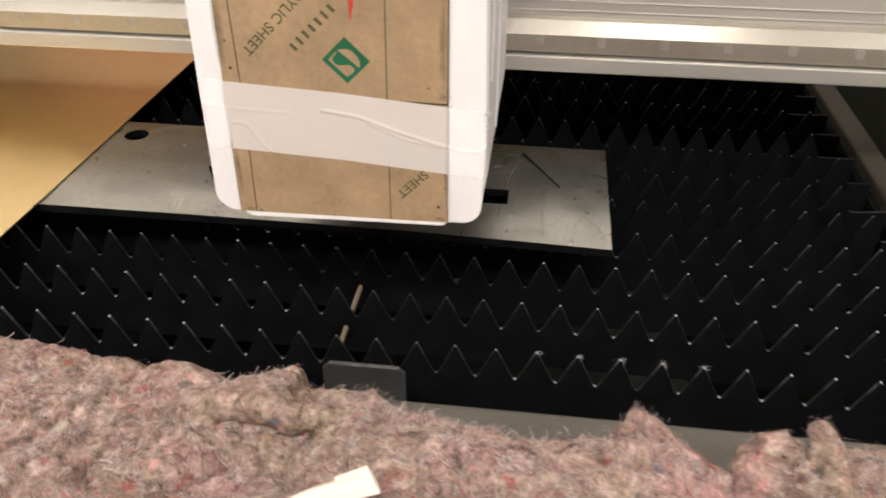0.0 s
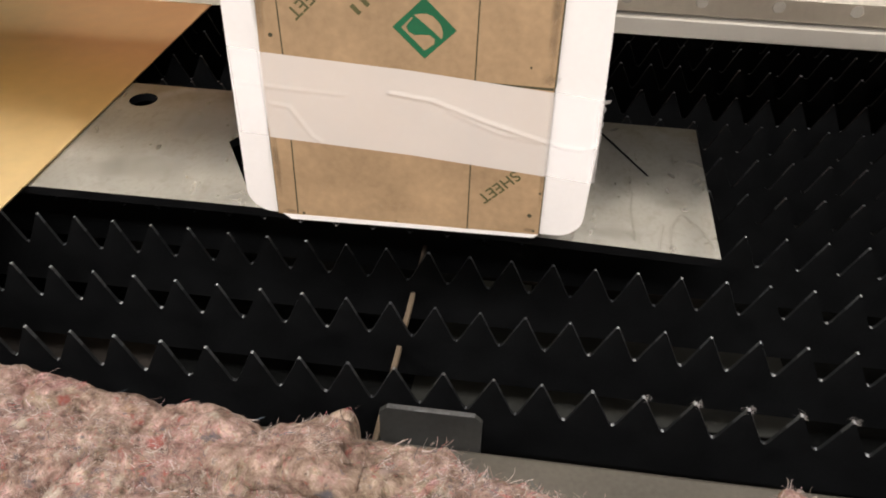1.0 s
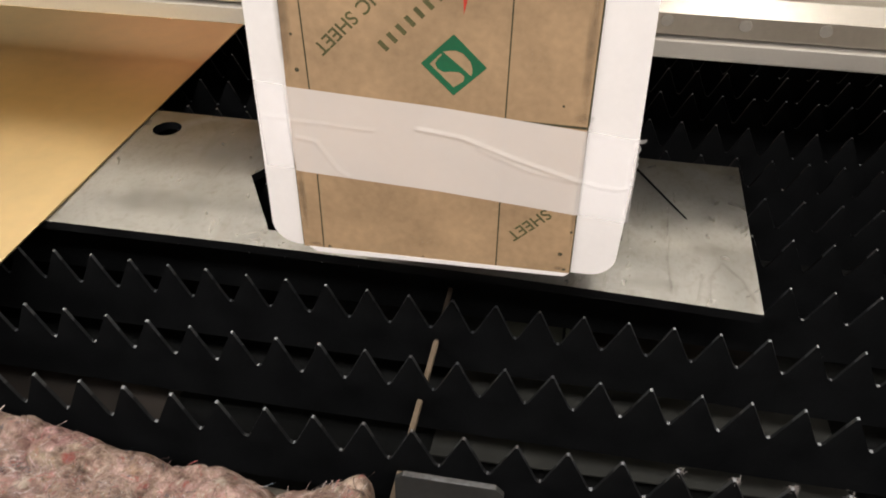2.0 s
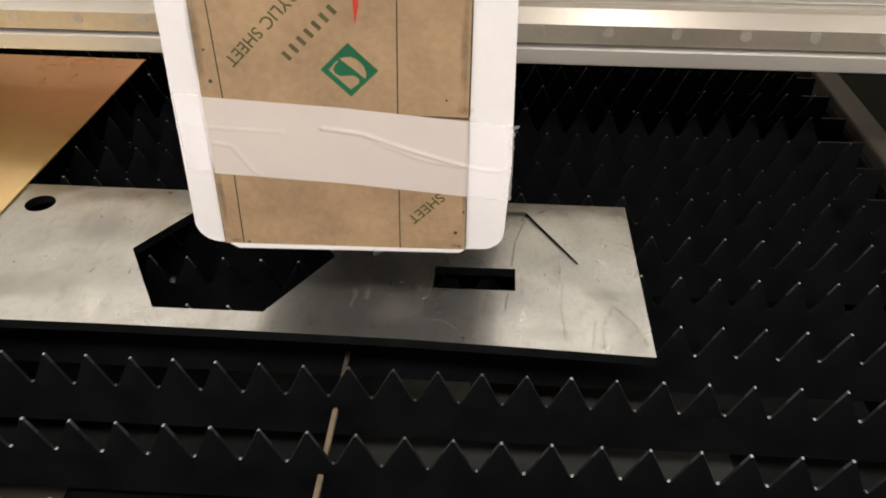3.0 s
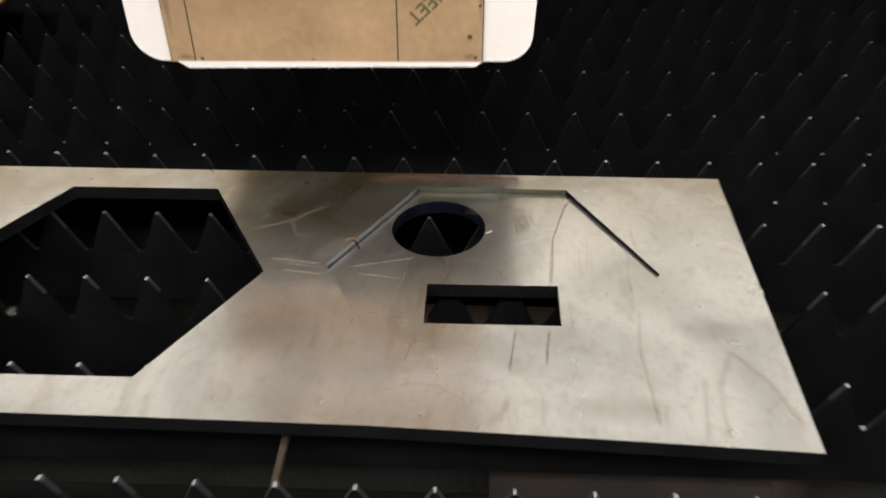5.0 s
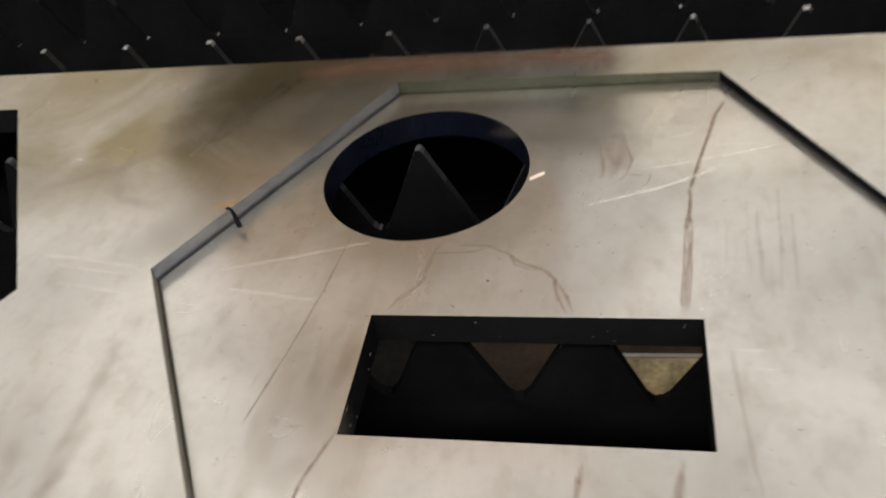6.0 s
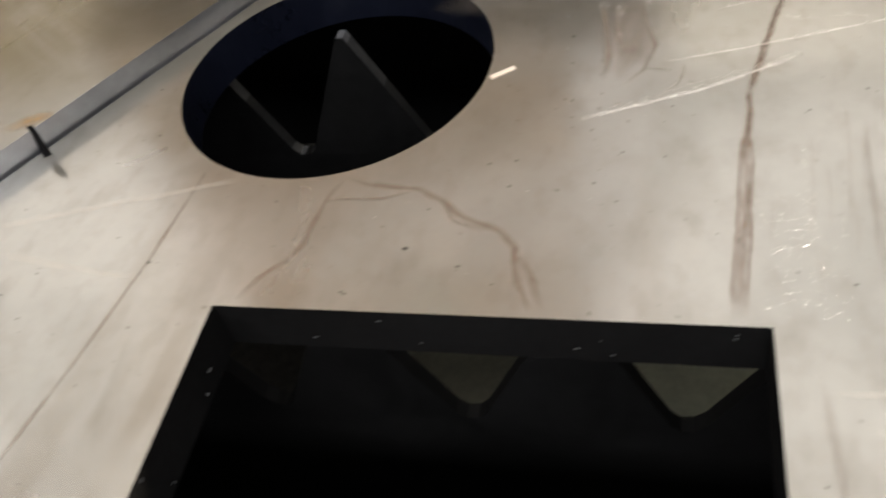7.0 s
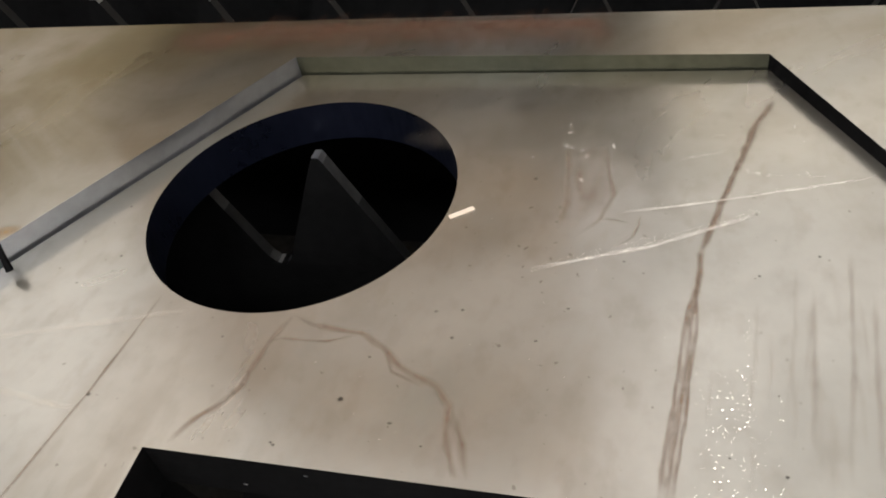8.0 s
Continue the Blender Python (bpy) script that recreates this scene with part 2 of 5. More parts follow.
def felt_material():
    """Shredded-textile felt: taupe and pinkish wool in matted clumps, with soft tufts of many colours."""
    m = bpy.data.materials.new("recycled_felt")
    m.use_nodes = True
    n, lk = m.node_tree.nodes, m.node_tree.links
    b = n["Principled BSDF"]
    b.inputs["Roughness"].default_value = 0.95
    b.inputs["Specular IOR Level"].default_value = 0.15
    co = n.new("ShaderNodeTexCoord")

    def noise_at(scale, detail, warp=0.0, rough=0.6):
        t = n.new("ShaderNodeTexNoise")
        t.inputs["Scale"].default_value, t.inputs["Detail"].default_value, t.inputs["Distortion"].default_value, t.inputs["Roughness"].default_value = scale, detail, warp, rough
        lk.new(co.outputs["Object"], t.inputs["Vector"])
        return t

    def ramp_of(value, shades, constant=False):
        r = n.new("ShaderNodeValToRGB")
        if constant:
            r.color_ramp.interpolation = "CONSTANT"
        while len(r.color_ramp.elements) < len(shades):
            r.color_ramp.elements.new(0.5)
        for e, (p, c) in zip(r.color_ramp.elements, shades):
            e.position, e.color = p, (*c, 1)
        lk.new(value, r.inputs[0])
        return r.outputs[0]

    def mixed(fac, low, high, how="MIX"):
        t = n.new("ShaderNodeMix")
        t.data_type, t.blend_type = "RGBA", how
        for k, v in ((0, fac), (6, low), (7, high)):
            if isinstance(v, float):
                t.inputs[k].default_value = v
            else:
                lk.new(v, t.inputs[k])
        return t.outputs[2]

    wool = noise_at(70, 10, 0.4, 0.80)
    tone = ramp_of(wool.outputs["Fac"], [(0.36, (0.085, 0.063, 0.052)), (0.45, (0.26, 0.20, 0.165)), (0.54, (0.42, 0.335, 0.285)), (0.65, (0.72, 0.615, 0.545))])
    hue = ramp_of(noise_at(11, 6, 0.6).outputs["Fac"], [(0.36, (1.03, 1.0, 0.90)), (0.52, (1.09, 0.985, 0.96)), (0.70, (1.24, 0.92, 1.0))])
    tone = mixed(1.0, tone, hue, "MULTIPLY")
    rags = ramp_of(noise_at(34, 5, 1.4, 0.65).outputs["Fac"], [(0.30, (0.36, 0.30, 0.32)), (0.40, (0.86, 0.80, 0.82)), (0.48, (1.0, 1.0, 1.0)), (0.54, (1.05, 0.99, 1.08)), (0.60, (0.97, 1.05, 0.98)), (0.66, (1.22, 0.90, 0.98)), (0.76, (0.80, 0.78, 0.98))])
    tone = mixed(1.0, tone, rags, "MULTIPLY")
    warp = noise_at(140, 4)
    bent = n.new("ShaderNodeVectorMath")
    bent.operation = "MULTIPLY_ADD"
    bent.inputs[1].default_value = (0.014, 0.014, 0.014)
    lk.new(warp.outputs["Color"], bent.inputs[0])
    lk.new(co.outputs["Object"], bent.inputs[2])
    for scale, share, strength in ((72, 0.66, 0.85), (170, 0.60, 0.75), (330, 0.5, 0.6)):
        cell = n.new("ShaderNodeTexVoronoi")
        cell.inputs["Scale"].default_value = scale
        lk.new(bent.outputs[0], cell.inputs["Vector"])
        sep = n.new("ShaderNodeSeparateColor")
        lk.new(cell.outputs["Color"], sep.inputs[0])
        tint = ramp_of(sep.outputs[1], [(0.0, (0.40, 0.10, 0.09)), (0.16, (0.48, 0.25, 0.23)), (0.36, (0.60, 0.52, 0.44)), (0.56, (0.13, 0.13, 0.16)), (0.66, (0.08, 0.062, 0.055)), (0.80, (0.42, 0.27, 0.17)), (0.9, (0.36, 0.27, 0.25))], True)
        rim = n.new("ShaderNodeMapRange")
        rim.interpolation_type = "SMOOTHSTEP"
        rim.inputs[1].default_value, rim.inputs[2].default_value, rim.inputs[3].default_value, rim.inputs[4].default_value = 0.12, 0.46, strength, 0.0
        lk.new(cell.outputs["Distance"], rim.inputs[0])
        pick = n.new("ShaderNodeMath")
        pick.operation = "GREATER_THAN"
        pick.inputs[1].default_value = share
        lk.new(sep.outputs[0], pick.inputs[0])
        both = n.new("ShaderNodeMath")
        both.operation = "MULTIPLY"
        lk.new(rim.outputs[0], both.inputs[0])
        lk.new(pick.outputs[0], both.inputs[1])
        tone = mixed(both.outputs[0], tone, tint)
    lk.new(tone, b.inputs["Base Color"])
    bp = n.new("ShaderNodeBump")
    bp.inputs["Strength"].default_value, bp.inputs["Distance"].default_value = 0.8, 0.005
    lk.new(wool.outputs["Fac"], bp.inputs["Height"])
    lk.new(bp.outputs[0], b.inputs["Normal"])
    return m


def fibre_material():
    m = bpy.data.materials.new("felt_fibres")
    m.use_nodes = True
    n, lk = m.node_tree.nodes, m.node_tree.links
    geo = n.new("ShaderNodeNewGeometry")
    ramp = n.new("ShaderNodeValToRGB")
    ramp.color_ramp.interpolation = "CONSTANT"
    shades = [(0.0, (0.36, 0.28, 0.245)), (0.26, (0.55, 0.46, 0.41)), (0.44, (0.20, 0.15, 0.135)), (0.64, (0.72, 0.64, 0.60)), (0.78, (0.50, 0.17, 0.16)),
              (0.86, (0.10, 0.10, 0.11)), (0.93, (0.48, 0.34, 0.33)), (0.97, (0.12, 0.16, 0.20))]
    while len(ramp.color_ramp.elements) < len(shades):
        ramp.color_ramp.elements.new(0.5)
    for e, (p, c) in zip(ramp.color_ramp.elements, shades):
        e.position, e.color = p, (*c, 1)
    lk.new(geo.outputs["Random Per Island"], ramp.inputs[0])
    co = n.new("ShaderNodeTexCoord")
    clump = n.new("ShaderNodeTexNoise")
    clump.inputs["Scale"].default_value, clump.inputs["Detail"].default_value, clump.inputs["Distortion"].default_value = 34, 5, 1.4
    lk.new(co.outputs["Object"], clump.inputs["Vector"])
    rags = n.new("ShaderNodeValToRGB")
    dyes = [(0.32, (0.30, 0.24, 0.26)), (0.42, (0.85, 0.78, 0.78)), (0.50, (1.0, 0.98, 0.97)), (0.56, (1.02, 0.92, 1.0)), (0.62, (0.93, 0.98, 0.90)), (0.70, (1.08, 0.78, 0.86))]
    while len(rags.color_ramp.elements) < len(dyes):
        rags.color_ramp.elements.new(0.5)
    for e, (p, c) in zip(rags.color_ramp.elements, dyes):
        e.position, e.color = p, (*c, 1)
    lk.new(clump.outputs["Fac"], rags.inputs[0])
    dyed = n.new("ShaderNodeMix")
    dyed.data_type, dyed.blend_type = "RGBA", "MULTIPLY"
    dyed.inputs[0].default_value = 1.0
    lk.new(ramp.outputs[0], dyed.inputs[6])
    lk.new(rags.outputs[0], dyed.inputs[7])
    lk.new(dyed.outputs[2], n["Principled BSDF"].inputs["Base Color"])
    n["Principled BSDF"].inputs["Roughness"].default_value = 0.9
    return m


FELT, FIBRE = felt_material(), fibre_material()
LINT = material("pale_lint", (0.42, 0.39, 0.385), 0.9, 0.0, 0.3, 300, 900, 0.0)


def glowing(name, strength):
    m = bpy.data.materials.new(name)
    m.use_nodes = True
    m.node_tree.nodes["Principled BSDF"].inputs["Emission Color"].default_value = (1.0, 0.945, 0.87, 1)
    m.node_tree.nodes["Principled BSDF"].inputs["Emission Strength"].default_value = strength
    return m


GLOW, SOFT_GLOW, BRIGHT_GLOW = glowing("lamp_diffuser", 4.0), glowing("milky_panel_diffuser", 1.05), glowing("downlight_lens", 45.0)


# ---- mesh helpers ----
def mesh_of(name, verts, faces, mat, smooth=False):
    me = bpy.data.meshes.new(name)
    me.from_pydata([tuple(v) for v in verts], [], faces)
    me.materials.append(mat)
    bm = bmesh.new()
    bm.from_mesh(me)
    bmesh.ops.recalc_face_normals(bm, faces=bm.faces)
    if smooth:
        for f in bm.faces:
            f.smooth = True
    bm.to_mesh(me)
    bm.free()
    return me


def part(name, bm, mat, parent=None, label=""):
    """Links a bmesh as one mesh object, under a thing or under a part."""
    bmesh.ops.recalc_face_normals(bm, faces=bm.faces)
    me = bpy.data.meshes.new(name)
    bm.to_mesh(me)
    bm.free()
    me.materials.append(mat)
    ob = new(name, me)
    if parent is not None:
        ob.parent = parent
    if label:
        ob["label"] = label
    return ob


def box(x0, x1, y0, y1, z0, z1, bevel=0.0, seg=2):
    bm = bmesh.new()
    bmesh.ops.create_cube(bm, size=1)
    for v in bm.verts:
        v.co = Vector(((x0 + x1) / 2 + v.co.x * (x1 - x0), (y0 + y1) / 2 + v.co.y * (y1 - y0), (z0 + z1) / 2 + v.co.z * (z1 - z0)))
    if bevel:
        bmesh.ops.bevel(bm, geom=bm.edges[:], offset=bevel, segments=seg, affect="EDGES", profile=0.5)
    return bm


def add_box(bm, *dims):
    other = box(*dims)
    me = bpy.data.meshes.new("tmp")
    other.to_mesh(me)
    other.free()
    bm.from_mesh(me)
    bpy.data.meshes.remove(me)


def prism(loops, z0, z1):
    """A flat sheet with holes: loops[0] is the outline, the others are holes; each is a list of (x, y)."""
    from mathutils.geometry import tessellate_polygon
    flat = [Vector((x, y, 0)) for lp in loops for x, y in lp]
    tris = tessellate_polygon([[Vector((x, y, 0)) for x, y in lp] for lp in loops])
    bm = bmesh.new()
    top = [bm.verts.new((v.x, v.y, z1)) for v in flat]
    low = [bm.verts.new((v.x, v.y, z0)) for v in flat]
    for a, b, c in tris:
        bm.faces.new((top[a], top[b], top[c]))
        bm.faces.new((low[c], low[b], low[a]))
    k = 0
    for which, lp in enumerate(loops):
        for i in range(len(lp)):
            a, b = k + i, k + (i + 1) % len(lp)
            f = bm.faces.new((top[a], top[b], low[b], low[a]))
            f.material_index = 2 if which == 2 else 1
        k += len(lp)
    return bm


def empty(name, x=0, y=0, z=0):
    ob = new(name)
    ob.location = (x, y, z)
    return ob


def hexagon(cx, cy, side, turn=0.0):
    return [(cx + side * math.cos(math.radians(60 * i) + turn), cy + side * math.sin(math.radians(60 * i) + turn)) for i in range(6)]


def circle(cx, cy, r, n=64):
    return [(cx + r * math.cos(2 * math.pi * i / n), cy + r * math.sin(2 * math.pi * i / n)) for i in range(n)]


def tube(pts, r, n=6):
    """A thin bent rod through the points, tapering to its end."""
    bm = bmesh.new()
    rings = []
    for i, p in enumerate(pts):
        a, b = Vector(pts[max(0, i - 1)]), Vector(pts[min(len(pts) - 1, i + 1)])
        q = (b - a).to_track_quat("Z", "Y")
        rr = r * (1 - 0.6 * i / (len(pts) - 1))
        rings.append([bm.verts.new(Vector(p) + q @ Vector((rr * math.cos(2 * math.pi * k / n), rr * math.sin(2 * math.pi * k / n), 0))) for k in range(n)])
    for u, v in zip(rings, rings[1:]):
        for k in range(n):
            bm.faces.new((u[k], u[(k + 1) % n], v[(k + 1) % n], v[k]))
    bm.faces.new(rings[0][::-1])
    bm.faces.new(rings[-1])
    return bm


# ---- room ----
FLOOR = -0.85
tagged(part("floor", box(-3.2, 3.2, -3.2, 3.2, FLOOR - 0.1, FLOOR), CONCRETE), "grey concrete workshop floor", "floor", kind="structure")
tagged(part("wall_panel", box(-2.2, -0.58, 2.96, 2.998, 0.25, 1.79, 0.004), SALMON), "salmon red painted panel on the back wall", "wall panel", kind="structure")
tagged(part("ceiling", box(-3.2, 3.2, -3.2, 3.2, 1.80, 1.9), PLASTER), "pale plastered workshop ceiling", "ceiling", kind="structure")
for nm, d in (("wall_north", (-3.2, 3.2, 3.0, 3.2)), ("wall_south", (-3.2, 3.2, -3.2, -3.0)), ("wall_east", (3.0, 3.2, -3.0, 3.0)), ("wall_west", (-3.2, -3.0, -3.0, 3.0))):
    back = nm == "wall_north"
    tagged(part(nm, box(*d, FLOOR, 1.80), BROWN_WALL if back else PLASTER), "brown painted workshop wall" if back else "pale plastered workshop wall", "wall", kind="structure")
for lx, ly in LAMPS:
    lamp = tagged(empty("ceiling_light", lx, ly, 1.80), "long white ceiling light with a glowing diffuser", "ceiling light", "ceiling lights")
    part("housing", box(-0.62, 0.62, -0.17, 0.17, -0.05, 0.0, 0.008), FOAM, lamp)
    part("diffuser", box(-0.6, 0.6, -0.15, 0.15, -0.06, -0.0505, 0.003), GLOW, lamp)
spot = tagged(empty("downlight", 0.60, -0.75, 1.80), "small round ceiling downlight with a bright lens", "downlight")
for nm, r, z0, z1, mat in (("ring", 0.075, -0.020, 0.0, FOAM), ("lens", 0.055, -0.024, -0.0205, BRIGHT_GLOW)):
    part(nm, prism([circle(0, 0, r, 32)], z0, z1), mat, spot)
# Unseen glowing panels, added so the plate reflects an even brightness.
for lx in (-2.0, -1.0, 0.0, 1.0, 2.0):
    for ly in (0.75, 1.75):
        panel_light = tagged(empty("fill_light_panel", lx, ly, 1.80), "unseen ceiling light panel added to brighten the plate's reflections", "light panel", "ceiling light panels")
        part("housing", box(-0.495, 0.495, -0.495, 0.495, -0.03, 0.0, 0.004), FOAM, panel_light)
        part("diffuser", box(-0.488, 0.488, -0.488, 0.488, -0.034, -0.0302, 0.001), SOFT_GLOW, panel_light)

# ---- machine bed ----
XR, XL = 0.60, -0.82
bed = tagged(empty("machine_bed", 0, 0, FLOOR), "dark steel laser cutting bed on a boxed frame", "machine bed")


def bed_part(name, dims, mat, bevel=0.003, label=""):
    x0, x1, y0, y1, z0, z1 = dims
    return part(name, box(x0, x1, y0, y1, z0 - FLOOR, z1 - FLOOR, bevel), mat, bed, label)


bed_part("front_rail", (-1.0, 0.9, -0.46, -0.261, -0.16, -0.036), FRAME, 0.003, "grey painted front rail")
bed_part("side_rail", (XR + 0.006, XR + 0.035, -0.26, 0.503, -0.16, -0.042), RUST, 0.004, "brownish grey side rail")
bed_part("side_rail", (XL - 0.031, XL - 0.001, -0.26, 0.503, -0.16, -0.042), RUST, 0.004)
bed_part("rail_end", (XR - 0.006, XR + 0.026, 0.524, 0.72, -0.16, -0.040), RUST, 0.004)
# Dark sheet added to stand for shade on the rail's inner face.
bed_part("side_shade_sheet", (XR - 0.002, XR + 0.0055, -0.255, 0.455, -0.25, -0.056), DARK, 0.001)
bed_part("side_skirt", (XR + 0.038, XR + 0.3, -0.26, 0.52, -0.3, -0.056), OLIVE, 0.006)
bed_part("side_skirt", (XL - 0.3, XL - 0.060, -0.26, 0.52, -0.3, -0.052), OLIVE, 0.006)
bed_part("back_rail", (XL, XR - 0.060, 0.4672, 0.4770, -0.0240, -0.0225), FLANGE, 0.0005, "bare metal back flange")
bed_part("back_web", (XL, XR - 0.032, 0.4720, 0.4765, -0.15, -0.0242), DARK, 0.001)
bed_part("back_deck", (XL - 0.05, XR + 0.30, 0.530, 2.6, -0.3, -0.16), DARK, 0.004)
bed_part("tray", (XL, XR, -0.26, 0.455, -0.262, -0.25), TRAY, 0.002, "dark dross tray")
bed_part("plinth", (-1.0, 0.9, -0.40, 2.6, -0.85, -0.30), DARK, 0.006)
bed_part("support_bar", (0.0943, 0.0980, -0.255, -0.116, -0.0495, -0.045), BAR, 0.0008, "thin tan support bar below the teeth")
# Far end of the bar, with the shade under the plate painted in.
bed_part("support_bar", (0.0946, 0.0978, -0.1158, -0.045, -0.0494, -0.0451), SHADED_BAR, 0.0008, "end of the support bar, coloured dark for the plate's shade")
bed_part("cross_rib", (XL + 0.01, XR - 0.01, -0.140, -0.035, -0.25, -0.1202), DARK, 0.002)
for nm, outline, z, mat, words in (
        ("sheet_offcut", [(0.099, -0.158), (0.392, -0.150), (0.388, -0.050), (0.101, -0.052)], -0.120, OFFCUT, "dull grey sheet offcut lying on a rib below the slats"),
        ("sheet_offcut", [(-0.330, -0.168), (-0.101, -0.172), (-0.104, -0.122), (-0.330, -0.120)], -0.120, BROWN_OFFCUT, "brownish sheet offcut lying on a rib below the slats"),
        ("board_offcut", [(0.190, -0.046), (0.341, -0.042), (0.338, 0.008), (0.192, 0.010)], -0.120, BROWN_OFFCUT, "rusty brown board offcut lying on a rib below the slats")):
    tagged(part(nm, prism([outline], z, z + 0.0015), mat), words, "offcut", "offcuts below the slats")
for nm, outline, top, mat, words in (
        ("scrap_board", [(0.126, 0.155), (0.197, 0.152), (0.194, 0.262), (0.124, 0.258)], -0.2470, DARK_SCRAP, "dark brown scrap board lying in the dross tray"),
        ("scrap_board", [(0.203, 0.151), (0.330, 0.154), (0.327, 0.186), (0.2025, 0.184)], -0.2468, SCRAP, "tan scrap board lying in the dross tray"),
        ("scrap_board", [(0.203, 0.1878), (0.330, 0.1892), (0.327, 0.262), (0.2025, 0.260)], -0.2470, DARK_SCRAP, "dark brown scrap board lying in the dross tray"),
        ("scrap_sheet", [(0.192, 0.086), (0.330, 0.088), (0.329, 0.1522), (0.2025, 0.1496), (0.190, 0.1494)], -0.2474, GREEN_SCRAP, "dull green grey sheet lying in the dross tray"),
        ("scrap_sheet", [(0.102, 0.084), (0.1885, 0.0865), (0.1870, 0.1494), (0.100, 0.1500)], -0.2476, OLIVE_SCRAP, "dark olive sheet lying in the dross tray")):
    scrap = tagged(part(nm, prism([outline], -0.2500, top), mat), words, "scrap", "scraps in the dross tray")
    if mat is SCRAP:
        part("edge", prism([[(0.2026, 0.1842), (0.327, 0.1862), (0.327, 0.1886), (0.2026, 0.1866)]], -0.2500, -0.2460), FLANGE, scrap, "pale worn edge")
bracket = prism([[(0.101, -0.06), (0.161, -0.06), (0.161, -0.012), (0.157, -0.008), (0.105, -0.008), (0.101, -0.012)]], -0.0015, 0.0015)
for v in bracket.verts:
    v.co = Vector((v.co.x, -0.2595 + v.co.z, v.co.y - FLOOR))
part("bracket", bracket, DIM_FRAME, bed, "grey steel plate with clipped corners")
# Pale strip paints the highlight along the bracket's top edge.
bed_part("bracket_edge", (0.1056, 0.1566, -0.2612, -0.2578, -0.0080, -0.0072), DULL, 0.0003, "top edge strip of the bracket, pale for its highlight")

# ---- sawtooth slats ----
PITCH = 0.0298
# y, phase of the teeth, height of the tips, share of bare tips, share of bare roots
SLATS = [(-0.2294, 0.1045, -0.0076, 1, 0.8), (-0.1713, 0.1202, -0.0076, 1, 0.8), (-0.1135, 0.1963, -0.0076, 1, 0.8), (-0.0555, -0.0208, -0.0080, 1, 0.8),
         (0.0040, -0.0102, -0.0090, 1, 0.12), (0.0605, 0.0067, -0.0105, 0.8, 0.5), (0.1165, 0.0182, -0.0077, 1, 0.5), (0.1745, 0.3030, -0.0085, 0.5, 0.5),
         (0.2335, 0.2547, -0.0077, 1, 0.2), (0.2905, 0.2640, -0.0090, 0.08, 0.1), (0.3460, 0.2547, -0.0080, 0.9, 0.1), (0.4030, 0.2490, -0.0079, 0.05, 0), (0.4550, 0.2585, -0.0079, 0, 0)]


def toothed(name, chain, kinds, low, mats, parent, x=0.0):
    """A strip of sheet steel below a line of (x, z) points, with a material for each stretch of its top edge."""
    t = 0.0012
    verts, faces, which = [], [], []
    for cx, cz in chain:
        verts += [(cx, -t, cz), (cx, t, cz), (cx, t, low), (cx, -t, low)]
    for i in range(len(chain) - 1):
        a, b = 4 * i, 4 * i + 4
        faces += [(a, b, b + 1, a + 1), (a + 1, b + 1, b + 2, a + 2), (a + 3, b + 3, b, a)]
        which += [kinds[i], 0, 0]
    me = mesh_of(name, verts, faces, mats[0])
    for m in mats[1:]:
        me.materials.append(m)
    for f, kind in zip(me.polygons, which):
        f.material_index = kind
    ob = new(name, me)
    ob.parent, ob.location = parent, (x, 0, 0)
    return ob


def slat(y, phase, tip, bare_tips, bare_roots):
    """A strip of sheet steel with a row of teeth along its top edge, worn bright at tips and roots."""
    rng = random.Random(round(y * 1e4))
    thing = empty("slat")
    thing.matrix_world = pose(0, y, 0, 0, 0, -0.14)
    tagged(thing, "blackened steel sawtooth slat standing in the bed", "slat", "sawtooth slats of the bed")
    # Edges darken on slats further back, painting the shade below plate and gantry.
    mats = (SLAT, WORN if y < 0.08 else SHADED_BACK, BARE, WORN_LOW if y < -0.03 or 0.03 < y < 0.08 else SHADED_EDGE, DULL if y < 0.3 else SHADED_BACK)
    low, h = -0.0376, PITCH / 2
    first = math.ceil((XL + 0.04 - phase) / PITCH)
    k = first
    while phase + k * PITCH < XR - 0.042:
        w, d = 0.00050 + rng.random() * 0.0004, rng.random() * 0.0010
        root = 0.0270 + rng.random() * 0.0008
        lean = (rng.random() - 0.5) * 0.0012
        cut = 0.25 + 0.25 * rng.random()
        a, b = (-w - 0.0006 + lean, tip - d - 0.0011), (w + 0.0006 + lean, tip - d - 0.0011)
        r0, r1 = (-h + 0.0023, tip - root + 0.0015), (h - 0.0023, tip - root + 0.0015)
        line = [(-h, tip - root), (-h + 0.0009, tip - root), r0, (a[0] + (r0[0] - a[0]) * cut, a[1] + (r0[1] - a[1]) * cut), a, (-w + lean, tip - d), (w + lean, tip - d * 0.8), b, (b[0] + (r1[0] - b[0]) * cut, b[1] + (r1[1] - b[1]) * cut), r1, (h - 0.0009, tip - root), (h, tip - root)]
        bare = 2 if rng.random() < bare_roots else 3
        top = 2 if rng.random() < bare_tips else 4
        edge = top if rng.random() < 0.4 else 1
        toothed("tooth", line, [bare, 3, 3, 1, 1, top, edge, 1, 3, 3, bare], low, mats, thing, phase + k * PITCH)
        k += 1
    x0, x1 = phase + first * PITCH - h, phase + (k - 1) * PITCH + h
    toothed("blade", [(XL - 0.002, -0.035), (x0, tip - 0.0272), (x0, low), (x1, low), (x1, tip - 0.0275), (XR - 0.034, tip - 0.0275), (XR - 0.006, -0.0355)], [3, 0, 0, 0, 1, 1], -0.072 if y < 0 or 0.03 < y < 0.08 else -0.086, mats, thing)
    return thing


for row in SLATS:
    slat(*row)

